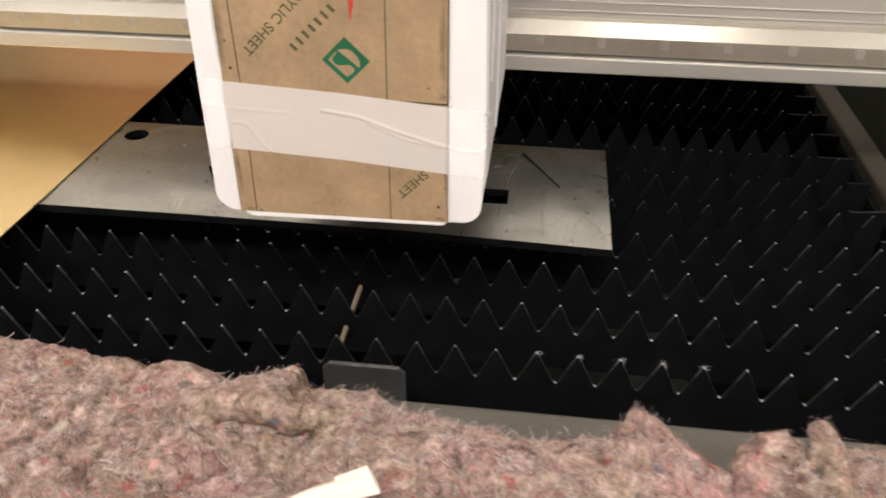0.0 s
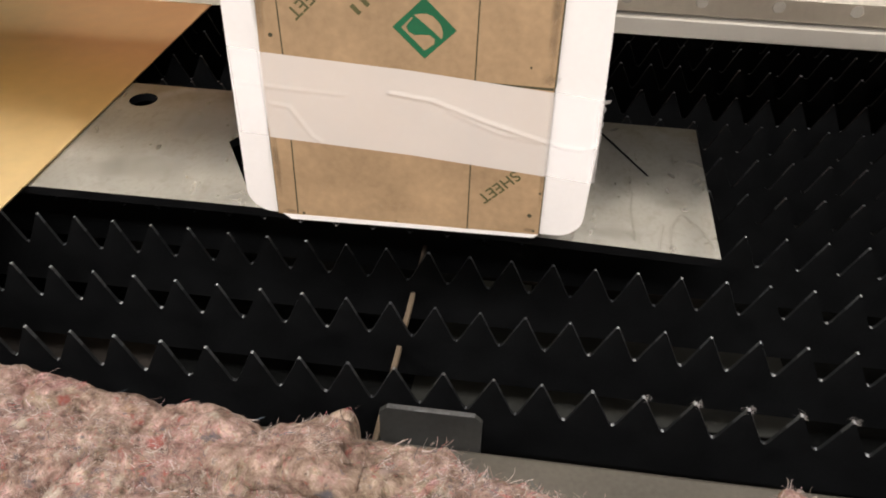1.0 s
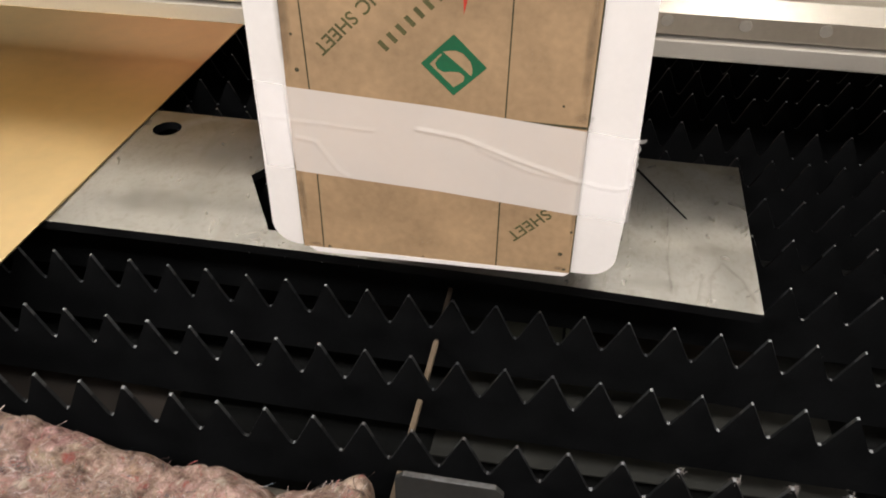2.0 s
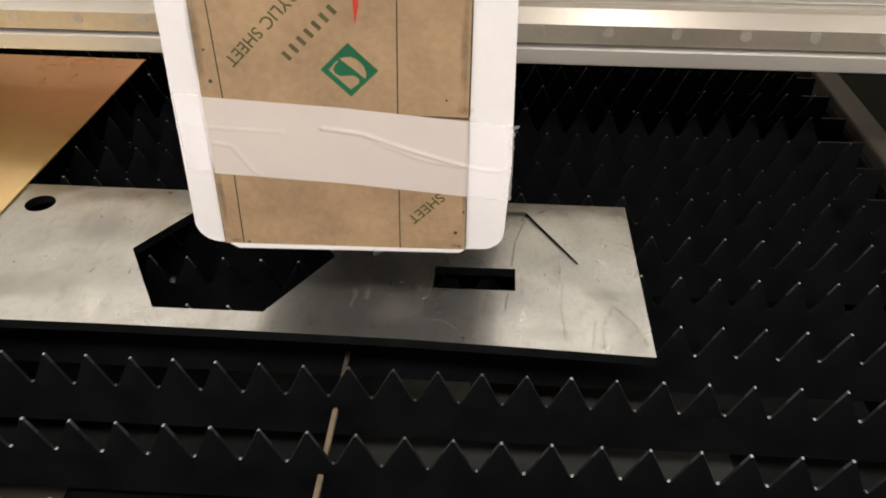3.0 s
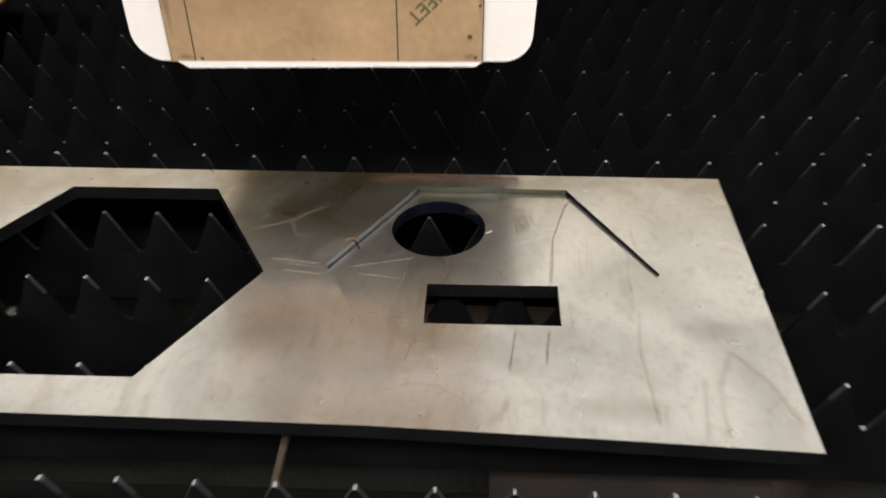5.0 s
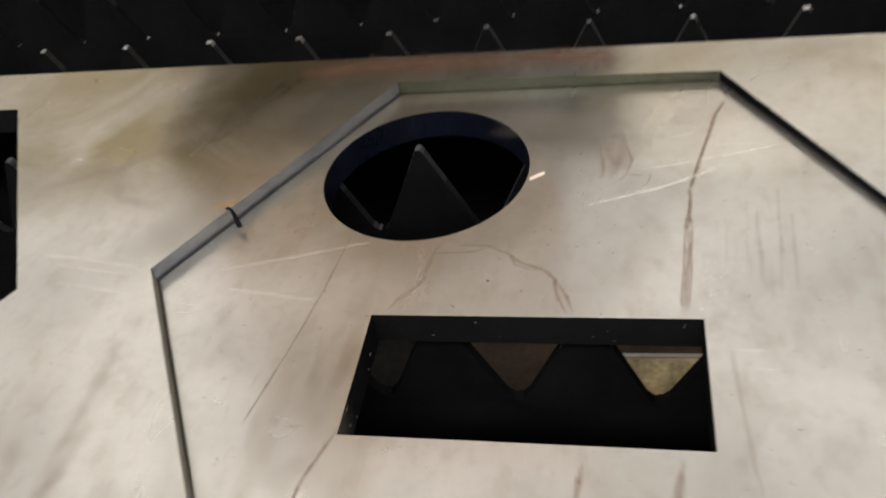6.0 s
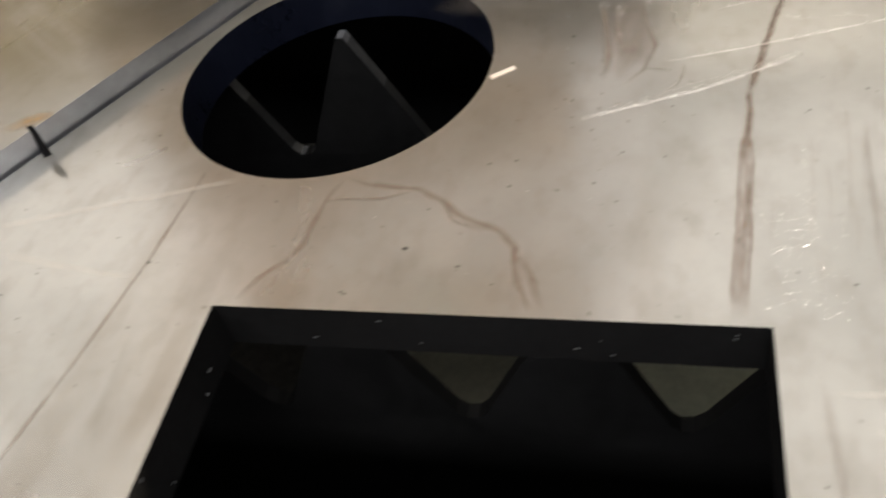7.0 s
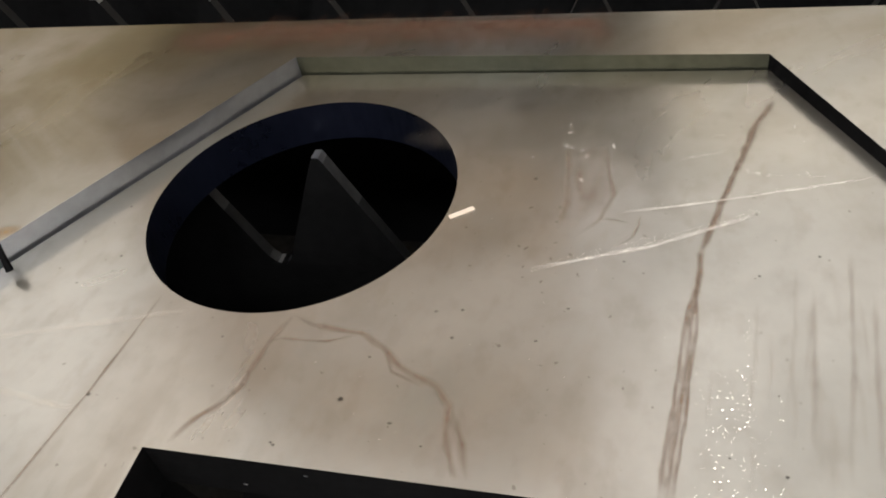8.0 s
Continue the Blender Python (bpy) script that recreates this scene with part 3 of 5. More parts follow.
# scraps among the slats
offcut = part("steel_offcut", prism([[(-0.014, -0.010), (0.016, -0.006), (0.004, 0.013)]], 0.0, 0.0015), FLANGE)
offcut.matrix_world = pose(0.281, 0.072, -0.2490, 0, 0, 12)
tagged(offcut, "small grey steel offcut lying in the dross tray", "steel offcut")
lump = bmesh.new()
bmesh.ops.create_icosphere(lump, subdivisions=3, radius=0.0030)
for v in lump.verts:
    v.co *= 1 + 0.45 * noise.noise(v.co * 500) + 0.2 * noise.noise(v.co * 1400)
    v.co.z *= 0.8
for f in lump.faces:
    f.smooth = True
dross = part("dross_lump", lump, DIM_FRAME)
dross.matrix_world = pose(-0.0552, 0.0040, -0.0335, 0, 0, 20)
tagged(dross, "grey lump of dross stuck between two slat teeth", "dross")

# ---- steel plate with its cut-outs ----
TH = 0.0075
CX, CY = 0.1885, 0.0049
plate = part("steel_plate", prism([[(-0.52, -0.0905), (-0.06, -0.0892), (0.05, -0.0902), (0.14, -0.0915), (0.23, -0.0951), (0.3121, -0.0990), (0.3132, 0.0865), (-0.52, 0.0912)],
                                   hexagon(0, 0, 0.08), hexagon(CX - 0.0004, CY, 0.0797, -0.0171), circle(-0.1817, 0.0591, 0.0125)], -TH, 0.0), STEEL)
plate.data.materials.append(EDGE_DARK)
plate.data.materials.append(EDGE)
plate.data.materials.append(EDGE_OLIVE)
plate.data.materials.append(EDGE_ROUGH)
tagged(plate, "bare mill steel plate with hexagon cut-outs on the slats", "steel plate")


def turned(x, y, a):
    return (x * math.cos(a) - y * math.sin(a), x * math.sin(a) + y * math.cos(a))


RW, RH = 0.0613 / 2, 0.0272 / 2
RECT = [turned(x, y, -0.010) for x, y in ((-RW, -RH), (RW, -RH), (RW, RH), (-RW, RH))]
rim = hexagon(0, 0, 0.0793, -0.0171)
(ax, ay), (bx, by) = rim[5], rim[0]
rim += [(ax + (bx - ax) * u - 0.00045, ay + (by - ay) * u + 0.00026) for u in (0.04, 0.96)]
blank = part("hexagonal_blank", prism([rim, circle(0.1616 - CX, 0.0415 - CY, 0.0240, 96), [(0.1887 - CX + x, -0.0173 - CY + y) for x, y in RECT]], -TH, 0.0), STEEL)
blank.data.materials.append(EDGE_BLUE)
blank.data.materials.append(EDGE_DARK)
# Lower right wall takes the dark colour, so the gap reads as shaded.
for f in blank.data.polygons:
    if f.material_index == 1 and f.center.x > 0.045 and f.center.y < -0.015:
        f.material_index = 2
blank.matrix_world = pose(CX, CY, -0.0026, math.degrees(-0.0080), math.degrees(-0.0116), 0)
(ax, ay), (bx, by) = hexagon(CX - 0.0004, CY, 0.0796, -0.0171)[3:5]
part("kerf_dross", prism([[(ax, ay), (bx, by), (bx + 0.0014, by + 0.0010), (ax + 0.0014, ay + 0.0010)]], -0.0070, -0.0046), EDGE_ROUGH, plate, "grey dross filling the cut")
tagged(blank, "cut steel hexagon with round and rectangular holes, sunk in the plate", "steel blank")


def ribbon(pts, width, lift, seed=0, taper=True):
    """A thin band along a line of (x, y) points, with a fade layer: full along its middle, none at its rim."""
    rng = random.Random(seed)
    fine = []
    for (x0, y0), (x1, y1) in zip(pts, pts[1:]):
        n = max(2, int(math.hypot(x1 - x0, y1 - y0) / 0.0012))
        fine += [(x0 + (x1 - x0) * i / n, y0 + (y1 - y0) * i / n) for i in range(n)]
    fine.append(pts[-1])
    verts, faces, fade = [], [], []
    for i, (x, y) in enumerate(fine):
        a, b = fine[max(0, i - 1)], fine[min(len(fine) - 1, i + 1)]
        d = math.hypot(b[0] - a[0], b[1] - a[1]) or 1
        nx, ny = -(b[1] - a[1]) / d, (b[0] - a[0]) / d
        w = width * (0.6 + 0.6 * rng.random())
        s = 0.15 * width * (rng.random() - 0.5)
        end = min(1.0, min(i, len(fine) - 1 - i) / 3) if taper else 1.0
        for u, f in ((-1, 0), (-0.35, 0.8), (0.1, 1), (0.4, 0.5), (1, 0)):
            verts.append((x + nx * (u * w / 2 + s), y + ny * (u * w / 2 + s), lift))
            fade.append(f * end)
    for i in range(len(fine) - 1):
        for k in range(4):
            a = 5 * i + k
            faces.append((a, a + 1, a + 6, a + 5))
    return verts, faces, fade


def patch(cx, cy, rx, ry, lift, turn=0.0, seed=0):
    """A blot with an uneven rim that thins out from its middle."""
    rng = random.Random(seed)
    verts, faces, fade = [(cx, cy, lift)], [], [1.0]
    n = 28
    for ring, f in ((0.4, 0.85), (0.75, 0.4), (1.0, 0.0)):
        for i in range(n):
            a = 2 * math.pi * i / n
            r = ring * (0.82 + 0.3 * noise.noise(Vector((math.cos(a) * 1.5, math.sin(a) * 1.5, seed * 3.1))) + 0.06 * rng.random())
            x, y = turned(rx * r * math.cos(a), ry * r * math.sin(a), turn)
            verts.append((cx + x, cy + y, lift))
            fade.append(f)
    for i in range(n):
        k = (i + 1) % n
        faces.append((0, 1 + i, 1 + k))
        for q in range(2):
            faces.append((1 + q * n + i, 1 + q * n + n + i, 1 + q * n + n + k, 1 + q * n + k))
    return verts, faces, fade


def marks(name, sheets, mat, parent, label, on_blank=False):
    """Each mark is an object of its own."""
    for sheet in sheets:
        fleck(name, [sheet], mat, parent, label, on_blank)


def fleck(name, sheets, mat, parent, label, on_blank=False):
    verts, faces, fade = [], [], []
    for v, f, d in sheets:
        k = len(verts)
        verts += v
        faces += [tuple(i + k for i in q) for q in f]
        fade += d
    if on_blank:
        verts = [(x - CX, y - CY, z) for x, y, z in verts]
    me = bpy.data.meshes.new(name)
    me.from_pydata(verts, [], faces)
    me.materials.append(mat)
    layer = me.attributes.new("fade", "FLOAT", "POINT")
    layer.data.foreach_set("value", fade)
    ob = new(name, me)
    ob.parent = parent
    ob.visible_shadow = False
    return tagged(ob, label)


UP = 0.00006
RUST_DUST = faded("rusty_dross_dust", (0.21, 0.15, 0.125), 0.95, 1.0, 40)
marks("dross_dust", [patch(0.33, 0.078, 0.125, 0.040, -0.2493, 0.0, 201)], RUST_DUST, None, "reddish brown dross dust lying in the tray")
marks("dross_dust", [patch(0.275, 0.000, 0.215, 0.052, -0.2494, 0.0, 200)], TRAY_DUST, None, "grey brown dross dust lying in the tray")
marks("stain_line", [
    ribbon([(0.2294, 0.0643), (0.2266, 0.058), (0.2245, 0.0502), (0.2218, 0.0407), (0.2194, 0.0317), (0.2196, 0.0287), (0.2186, 0.0214), (0.2182, 0.0147), (0.2176, 0.0086), (0.2169, 0.0024), (0.2165, -0.0032)], 0.0011, UP, 1),
    ribbon([(0.2196, 0.0287), (0.2180, 0.0214), (0.2174, 0.0147), (0.2169, 0.0086), (0.2161, 0.0024), (0.2158, -0.0034)], 0.0009, UP * 1.2, 2),
    ribbon([(0.2194, 0.0317), (0.2190, 0.0250), (0.2192, 0.0200), (0.2184, 0.0120), (0.2182, 0.0070), (0.2174, 0.0010), (0.2171, -0.0030)], 0.0007, UP * 1.3, 23),
    ribbon([(0.2300, 0.0650), (0.2270, 0.0590), (0.2249, 0.0510), (0.2222, 0.0415), (0.2198, 0.0325)], 0.0015, UP * 1.1, 25),
    ribbon([(0.2143, -0.0325), (0.2132, -0.0390), (0.2120, -0.0480), (0.2112, -0.0560)], 0.0020, UP, 22),
    ribbon([(0.1695, 0.0178), (0.1678, 0.0135), (0.1673, 0.0099), (0.1669, 0.0064), (0.1652, 0.0033), (0.1627, 0.0007), (0.1608, -0.0026)], 0.0012, UP, 3),
    ribbon([(0.1697, 0.0178), (0.1726, 0.0163), (0.1794, 0.0155), (0.1829, 0.0135), (0.1858, 0.0108), (0.1909, 0.0085), (0.1928, 0.0059), (0.1933, 0.0023), (0.1948, -0.0017), (0.1955, -0.0030)], 0.0013, UP * 1.1, 4),
    ribbon([(0.1829, 0.0135), (0.1849, 0.0100), (0.1895, 0.0082)], 0.0009, UP * 1.3, 24),
    ribbon([(0.1928, 0.0059), (0.1948, 0.0025), (0.1968, -0.0031)], 0.0012, UP * 1.3, 5),
    ribbon([(0.1672, 0.013), (0.1693, 0.0137), (0.1754, 0.0138), (0.1795, 0.0153)], 0.0007, UP * 1.4, 6),
    ribbon([(0.1489, 0.0199), (0.1469, 0.0035), (0.1441, -0.0118), (0.1400, -0.030)], 0.0006, UP, 7),
    ribbon([(0.1991, -0.0335), (0.1968, -0.050), (0.1955, -0.0600)], 0.0017, UP, 8),
    ribbon([(0.1580, -0.0290), (0.1540, -0.0400), (0.1510, -0.0560)], 0.0012, UP, 9),
], STAIN, blank, "brown dried stain line", True)
STREAKS = [(0.2304, 0.0302, 0.2280, 0.0083, 0.0009), (0.2258, 0.0243, 0.2242, 0.0073, 0.0009), (0.2315, 0.0176, 0.2307, 0.0030, 0.0012), (0.2334, 0.0078, 0.2332, 0.0002, 0.0008), (0.2341, 0.0296, 0.2342, 0.0206, 0.0010),
           (0.2310, 0.0240, 0.2300, 0.0120, 0.0007), (0.2270, 0.0200, 0.2262, 0.0090, 0.0007), (0.2290, 0.0150, 0.2284, 0.0040, 0.0008), (0.2352, 0.0180, 0.2350, 0.0050, 0.0010), (0.2246, 0.0060, 0.2240, -0.0020, 0.0008),
           (0.2206, 0.0150, 0.2200, 0.0060, 0.0007), (0.2322, 0.0120, 0.2318, -0.0010, 0.0016), (0.2366, 0.0260, 0.2364, 0.0150, 0.0008)]
marks("streak", [ribbon([(x0, y0), ((x0 + x1) / 2 + 0.0003, (y0 + y1) / 2), (x1, y1)], w, UP * (1 + 0.02 * i), 30 + i) for i, (x0, y0, x1, y1, w) in enumerate(STREAKS)]
      + [ribbon([(0.2063, 0.0375), (0.2086, 0.0376), (0.2105, 0.0369)], 0.0005, UP * 1.5, 46), ribbon([(0.2117, 0.0382), (0.2113, 0.0355), (0.2083, 0.0320)], 0.0006, UP * 1.5, 47),
         ribbon([(0.2012, 0.0540), (0.2010, 0.0460), (0.2022, 0.0358)], 0.0016, UP * 1.5, 48), ribbon([(0.2058, 0.0545), (0.2062, 0.0470), (0.2040, 0.0380), (0.2024, 0.0350)], 0.0018, UP * 1.5, 49)],
      FAINT, blank, "faint brown streak", True)
rng = random.Random(17)
for i in range(13):
    w, side = 0.0001 + 0.0002 * rng.random(), i % 3 == 0
    ox, oy = turned(-RW + 0.00006, RH * (0.9 - 1.6 * rng.random()), -0.010) if side else turned(RW * (1.8 * rng.random() - 0.9), RH - 0.00006, -0.010)
    bead = part("spatter_bead", box(-w * (0.25 if side else 1), w * (0.25 if side else 1), -w * (1 if side else 0.25), w * (1 if side else 0.25), -0.00005, 0.00005, 0.00002), BARE, blank)
    bead.matrix_local = pose(0.1887 - CX + ox, -0.0173 - CY + oy, -0.0006 - 0.0062 * rng.random() ** 0.7, 0, 8 * rng.random(), 0)
rng = random.Random(5)
tagged(fleck("speck", [patch(x, y, r, r * 0.8, UP * 1.6, 0, 40 + i) for i, (x, y, r) in enumerate(
    [(0.1799, 0.0056, 0.00055), (0.1471, 0.0028, 0.00045), (0.1881, 0.0197, 0.0004), (0.1914, 0.0202, 0.00035), (0.1910, 0.0157, 0.0004), (0.2011, 0.0161, 0.0003), (0.2043, 0.0214, 0.00035),
     (0.1866, 0.003, 0.0004), (0.1816, 0.0119, 0.0003), (0.1852, 0.0488, 0.0004), (0.1968, 0.0458, 0.0004), (0.1736, -0.001, 0.0003)]
    + [(0.12 + rng.random() * 0.13, -0.03 + rng.random() * 0.09, 0.00012 + rng.random() * 0.00022) for _ in range(90)]) if math.hypot(x - 0.1616, y - 0.0415) > 0.0255 and not (abs(x - 0.1887) < 0.033 and abs(y + 0.0173) < 0.016)
    and math.hypot(x - CX, y - CY) < 0.066], faded("dark_speck", (0.03, 0.026, 0.022), 0.7, 1.0, 300), blank, "dark specks", True), kind="stuff")
marks("scratch", [
    ribbon([(0.1991, 0.0279), (0.2133, 0.0326), (0.2266, 0.0393)], 0.0009, UP * 1.8, 50),
    ribbon([(0.2091, 0.0389), (0.2187, 0.0410), (0.2264, 0.0430), (0.2409, 0.0470)], 0.0006, UP * 1.8, 51), ribbon([(0.2254, 0.0474), (0.2285, 0.0469)], 0.0005, UP * 1.8, 52),
    ribbon([(0.2327, 0.0473), (0.2351, 0.0468)], 0.0005, UP * 1.8, 55), ribbon([(0.2170, 0.0505), (0.2223, 0.0521)], 0.0004, UP * 1.8, 56), ribbon([(0.2198, 0.0141), (0.2221, 0.0132)], 0.0005, UP * 1.8, 57),
    ], SCRATCH, blank, "bright scratches", True)
def facets(count, x0, x1, y0, y1, size, seed, slope=0.0):
    """Tiny raised burrs of bare metal, tilted so that they catch the lamps."""
    r = random.Random(seed)
    verts, faces = [], []
    for _ in range(count):
        u = r.random()
        x, y = x0 + (x1 - x0) * u, (y0 + (y1 - y0) * r.random() if not slope else y0 + (y1 - y0) * u + slope * (r.random() - 0.5))
        w, d, tilt, a = size * (0.4 + 1.6 * r.random() ** 2), size * (0.3 + 0.5 * r.random()), math.radians(r.gauss(33, 4)), r.gauss(0, 0.35)
        k = len(verts)
        for sx, sy in ((-w, -d), (w, -d), (w, d), (-w, d)):
            px, py = turned(sx, sy * math.cos(tilt), a)
            verts.append((x + px - CX, y + py - CY, 0.0002 + max(0.0, (sy + d)) * math.sin(tilt)))
        faces.append((k, k + 1, k + 2, k + 3))
    return verts, faces


CHROME = material("bare_metal_burr", (0.8, 0.78, 0.75), 0.32, 1.0, 0.05, 60, 500, 0.0)
for spec in ((100, 0.2190, 0.2286, -0.004, 0.0140, 0.000050, 60), (40, 0.2195, 0.2250, -0.002, 0.0110, 0.000065, 65), (30, 0.1992, 0.2075, 0.046, 0.058, 0.000038, 61), (240, 0.1988, 0.2266, 0.0276, 0.0393, 0.000044, 62, 0.0013), (40, 0.16, 0.235, -0.004, 0.06, 0.000033, 63),
             (60, 0.2091, 0.2409, 0.0389, 0.0470, 0.000033, 64, 0.0006), (16, 0.2170, 0.2223, 0.0505, 0.0521, 0.000038, 66, 0.0005), (20, 0.2254, 0.2351, 0.0474, 0.0468, 0.000044, 67, 0.0004), (22, 0.2240, 0.2250, 0.006, 0.022, 0.00005, 68)):
    v, f = facets(*spec)
    keep = [q for q in f if math.hypot(v[q[0]][0] + CX - 0.1616, v[q[0]][1] + CY - 0.0415) > 0.026]
    me = bpy.data.meshes.new("glint")
    me.from_pydata(v, [], keep)
    me.materials.append(CHROME)
    ob = new("glint", me)
    ob.parent = blank
    tagged(ob, "bright glints of bare metal", kind="stuff")
marks("smear", [patch(0.2040, 0.0450, 0.0036, 0.0105, UP * 0.7, -0.1, 70), patch(0.2062, 0.0430, 0.0030, 0.0070, UP * 0.8, -0.5, 76)], SOFT_STAIN, blank, "brown dried splash", True)
marks("splash_rim", [ribbon([(0.2004, 0.0533), (0.2015, 0.0466), (0.2019, 0.0404), (0.2012, 0.0352)], 0.0011, UP * 1.1, 160), ribbon([(0.2060, 0.0542), (0.2071, 0.0468), (0.2081, 0.0427), (0.2066, 0.0374), (0.2035, 0.0340)], 0.0010, UP * 1.1, 161), ribbon([(0.2009, 0.0529), (0.2035, 0.0512), (0.2058, 0.0534)], 0.0030, UP * 1.2, 162), ribbon([(0.2029, 0.0503), (0.2032, 0.0452), (0.2040, 0.0411)], 0.0022, UP * 1.1, 163)], SPLASH, blank, "dried rim of a brown splash", True)
marks("curled_hair", [ribbon([(0.2063, 0.0377), (0.2087, 0.0375), (0.2105, 0.0369)], 0.00055, UP * 1.6, 164), ribbon([(0.2119, 0.0386), (0.2117, 0.0364), (0.2110, 0.0342), (0.2091, 0.0323)], 0.00050, UP * 1.6, 165)], STAIN, blank, "thin dark curled hair", True)
# Glints on the blank, painted as pale flecks.
for i, (gx, gy) in enumerate([(0.2003, 0.0587), (0.2006, 0.0567), (0.2004, 0.0533), (0.2013, 0.0528), (0.2028, 0.0524), (0.2035, 0.0508), (0.2029, 0.0506), (0.2074, 0.0477), (0.2032, 0.0456), (0.2122, 0.0484), (0.2169, 0.0505), (0.2182, 0.0510), (0.2254, 0.0481), (0.2266, 0.0476), (0.2280, 0.0471), (0.2329, 0.0477), (0.2320, 0.0582), (0.2072, 0.0533), (0.1957, 0.0507), (0.2257, 0.0398)]):
    marks("fleck", [patch(gx, gy, 0.00040 + 0.00018 * (i % 3), 0.00026 + 0.00008 * (i % 2), UP * 1.9, 0.3 * i, 170 + i)], SCRATCH, blank, "glint painted as a small pale fleck", True)
for i, (gx, gy) in enumerate([(0.1968, 0.0456), (0.1971, 0.0395), (0.1976, 0.0315), (0.1977, 0.0281), (0.2011, 0.0297), (0.2035, 0.0306), (0.2013, 0.0327), (0.2039, 0.0418), (0.2034, 0.0435), (0.2004, 0.0256), (0.2048, 0.0271), (0.2126, 0.0345)]):
    marks("speck", [patch(gx, gy, 0.00036 + 0.00012 * (i % 3), 0.00025, UP * 1.9, 0.5 * i, 200 + i)], STAIN, blank, "small dark speck", True)
marks("scratch", [ribbon([(0.2211, 0.0515), (0.2226, 0.0524)], 0.0006, UP * 1.9, 220), ribbon([(0.2331, 0.0470), (0.2355, 0.0472)], 0.0006, UP * 1.9, 221), ribbon([(0.2206, 0.0561), (0.2230, 0.0560)], 0.0006, UP * 1.9, 222)], SCRATCH, blank, "short bright scratch", True)
marks("stain_line", [ribbon([(0.2322, 0.0270), (0.2316, 0.0223), (0.2310, 0.0130), (0.2302, 0.0046)], 0.0010, UP * 1.1, 230), ribbon([(0.2366, 0.0330), (0.2358, 0.0240), (0.2350, 0.0150), (0.2336, 0.0040)], 0.0009, UP * 1.1, 231), ribbon([(0.2384, 0.0260), (0.2372, 0.0140), (0.2362, 0.0020)], 0.0012, UP * 1.1, 232)], SOFT_STAIN, blank, "faint brown run", True)
marks("smear", [patch(0.150, -0.030, 0.012, 0.022, UP * 0.7, 0.4, 71), patch(0.190, 0.058, 0.020, 0.008, UP * 0.5, 0.0, 73)], SMEAR, blank, "brownish oily smears", True)
marks("stain_line", [
    ribbon([(0.2585, 0.0400), (0.2588, 0.0309), (0.2595, 0.0210)], 0.0022, UP, 80), ribbon([(0.2540, -0.0200), (0.2534, -0.0300), (0.2516, -0.0466), (0.2522, -0.068), (0.2532, -0.0900)], 0.0026, UP, 81),
    ribbon([(0.2755, -0.0609), (0.2699, -0.0959)], 0.0042, UP, 82), ribbon([(0.2780, -0.0930), (0.2799, -0.0674), (0.2891, -0.0464), (0.301, -0.0643), (0.3092, -0.0896)], 0.0045, UP * 1.2, 83),
    ribbon([(0.2090, -0.0740), (0.208, -0.0873), (0.2077, -0.0915)], 0.0040, UP, 84), ribbon([(0.1950, -0.0740), (0.1916, -0.0859), (0.184, -0.0905)], 0.0045, UP, 85),
    ribbon([(0.1117, -0.0513), (0.1126, -0.0369), (0.1133, -0.0296)], 0.005, UP, 86), ribbon([(0.0661, 0.0332), (0.0847, 0.0407), (0.1002, 0.0539)], 0.005, UP, 87)],
      SOFT_STAIN, plate, "brown dried stain line")
# Cut walls coloured by side: right shaded, front left lit, back dim.
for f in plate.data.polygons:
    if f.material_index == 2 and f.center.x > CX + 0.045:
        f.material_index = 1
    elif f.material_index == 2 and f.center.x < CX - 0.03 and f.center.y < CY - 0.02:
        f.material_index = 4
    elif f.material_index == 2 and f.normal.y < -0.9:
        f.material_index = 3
marks("scorch", [patch(0.1182, 0.0266, 0.0046, 0.0020, UP, 0.5, 120)], faded("golden_scorch", (0.36, 0.22, 0.08), 0.5, 0.85, 300), plate, "brown scorch beside the burr")
marks("reddish_tint", [ribbon([(0.120, 0.0822), (0.16, 0.0826), (0.206, 0.0822)], 0.013, UP, 90), ribbon([(0.135, 0.0845), (0.17, 0.0847), (0.204, 0.0843)], 0.005, UP * 1.4, 91)], RED_BROWN, plate, "reddish brown band along the edge")
marks("stain_line", [ribbon([(0.2560, 0.0460), (0.2556, 0.0309), (0.2545, 0.0160), (0.2532, 0.0060)], 0.0016, UP * 1.3, 140), ribbon([(0.2532, 0.0060), (0.2536, -0.0036), (0.2524, -0.0198), (0.2490, -0.0266)], 0.0017, UP * 1.3, 141),
                     ribbon([(0.2233, -0.0090), (0.2240, -0.0253), (0.2250, -0.0400)], 0.0013, UP * 1.3, 143)], SOFT_STAIN, blank, "brown dried stain line", True)
marks("stain_line", [ribbon([(0.1097, -0.0121), (0.1110, -0.0206), (0.1104, -0.0296), (0.1110, -0.0436), (0.1102, -0.0525)], 0.0052, UP * 1.2, 142), ribbon([(0.1010, -0.0350), (0.1030, -0.0450), (0.1000, -0.0600)], 0.0046, UP * 1.2, 146),
                     ribbon([(0.1412, -0.0746), (0.1540, -0.0690), (0.1663, -0.0699), (0.1760, -0.0770), (0.1801, -0.0840)], 0.0022, UP * 1.2, 144), ribbon([(0.0860, 0.0420), (0.0900, 0.0300), (0.1010, 0.0260)], 0.0040, UP * 1.2, 145)],
      SOFT_STAIN, plate, "brown dried stain line")
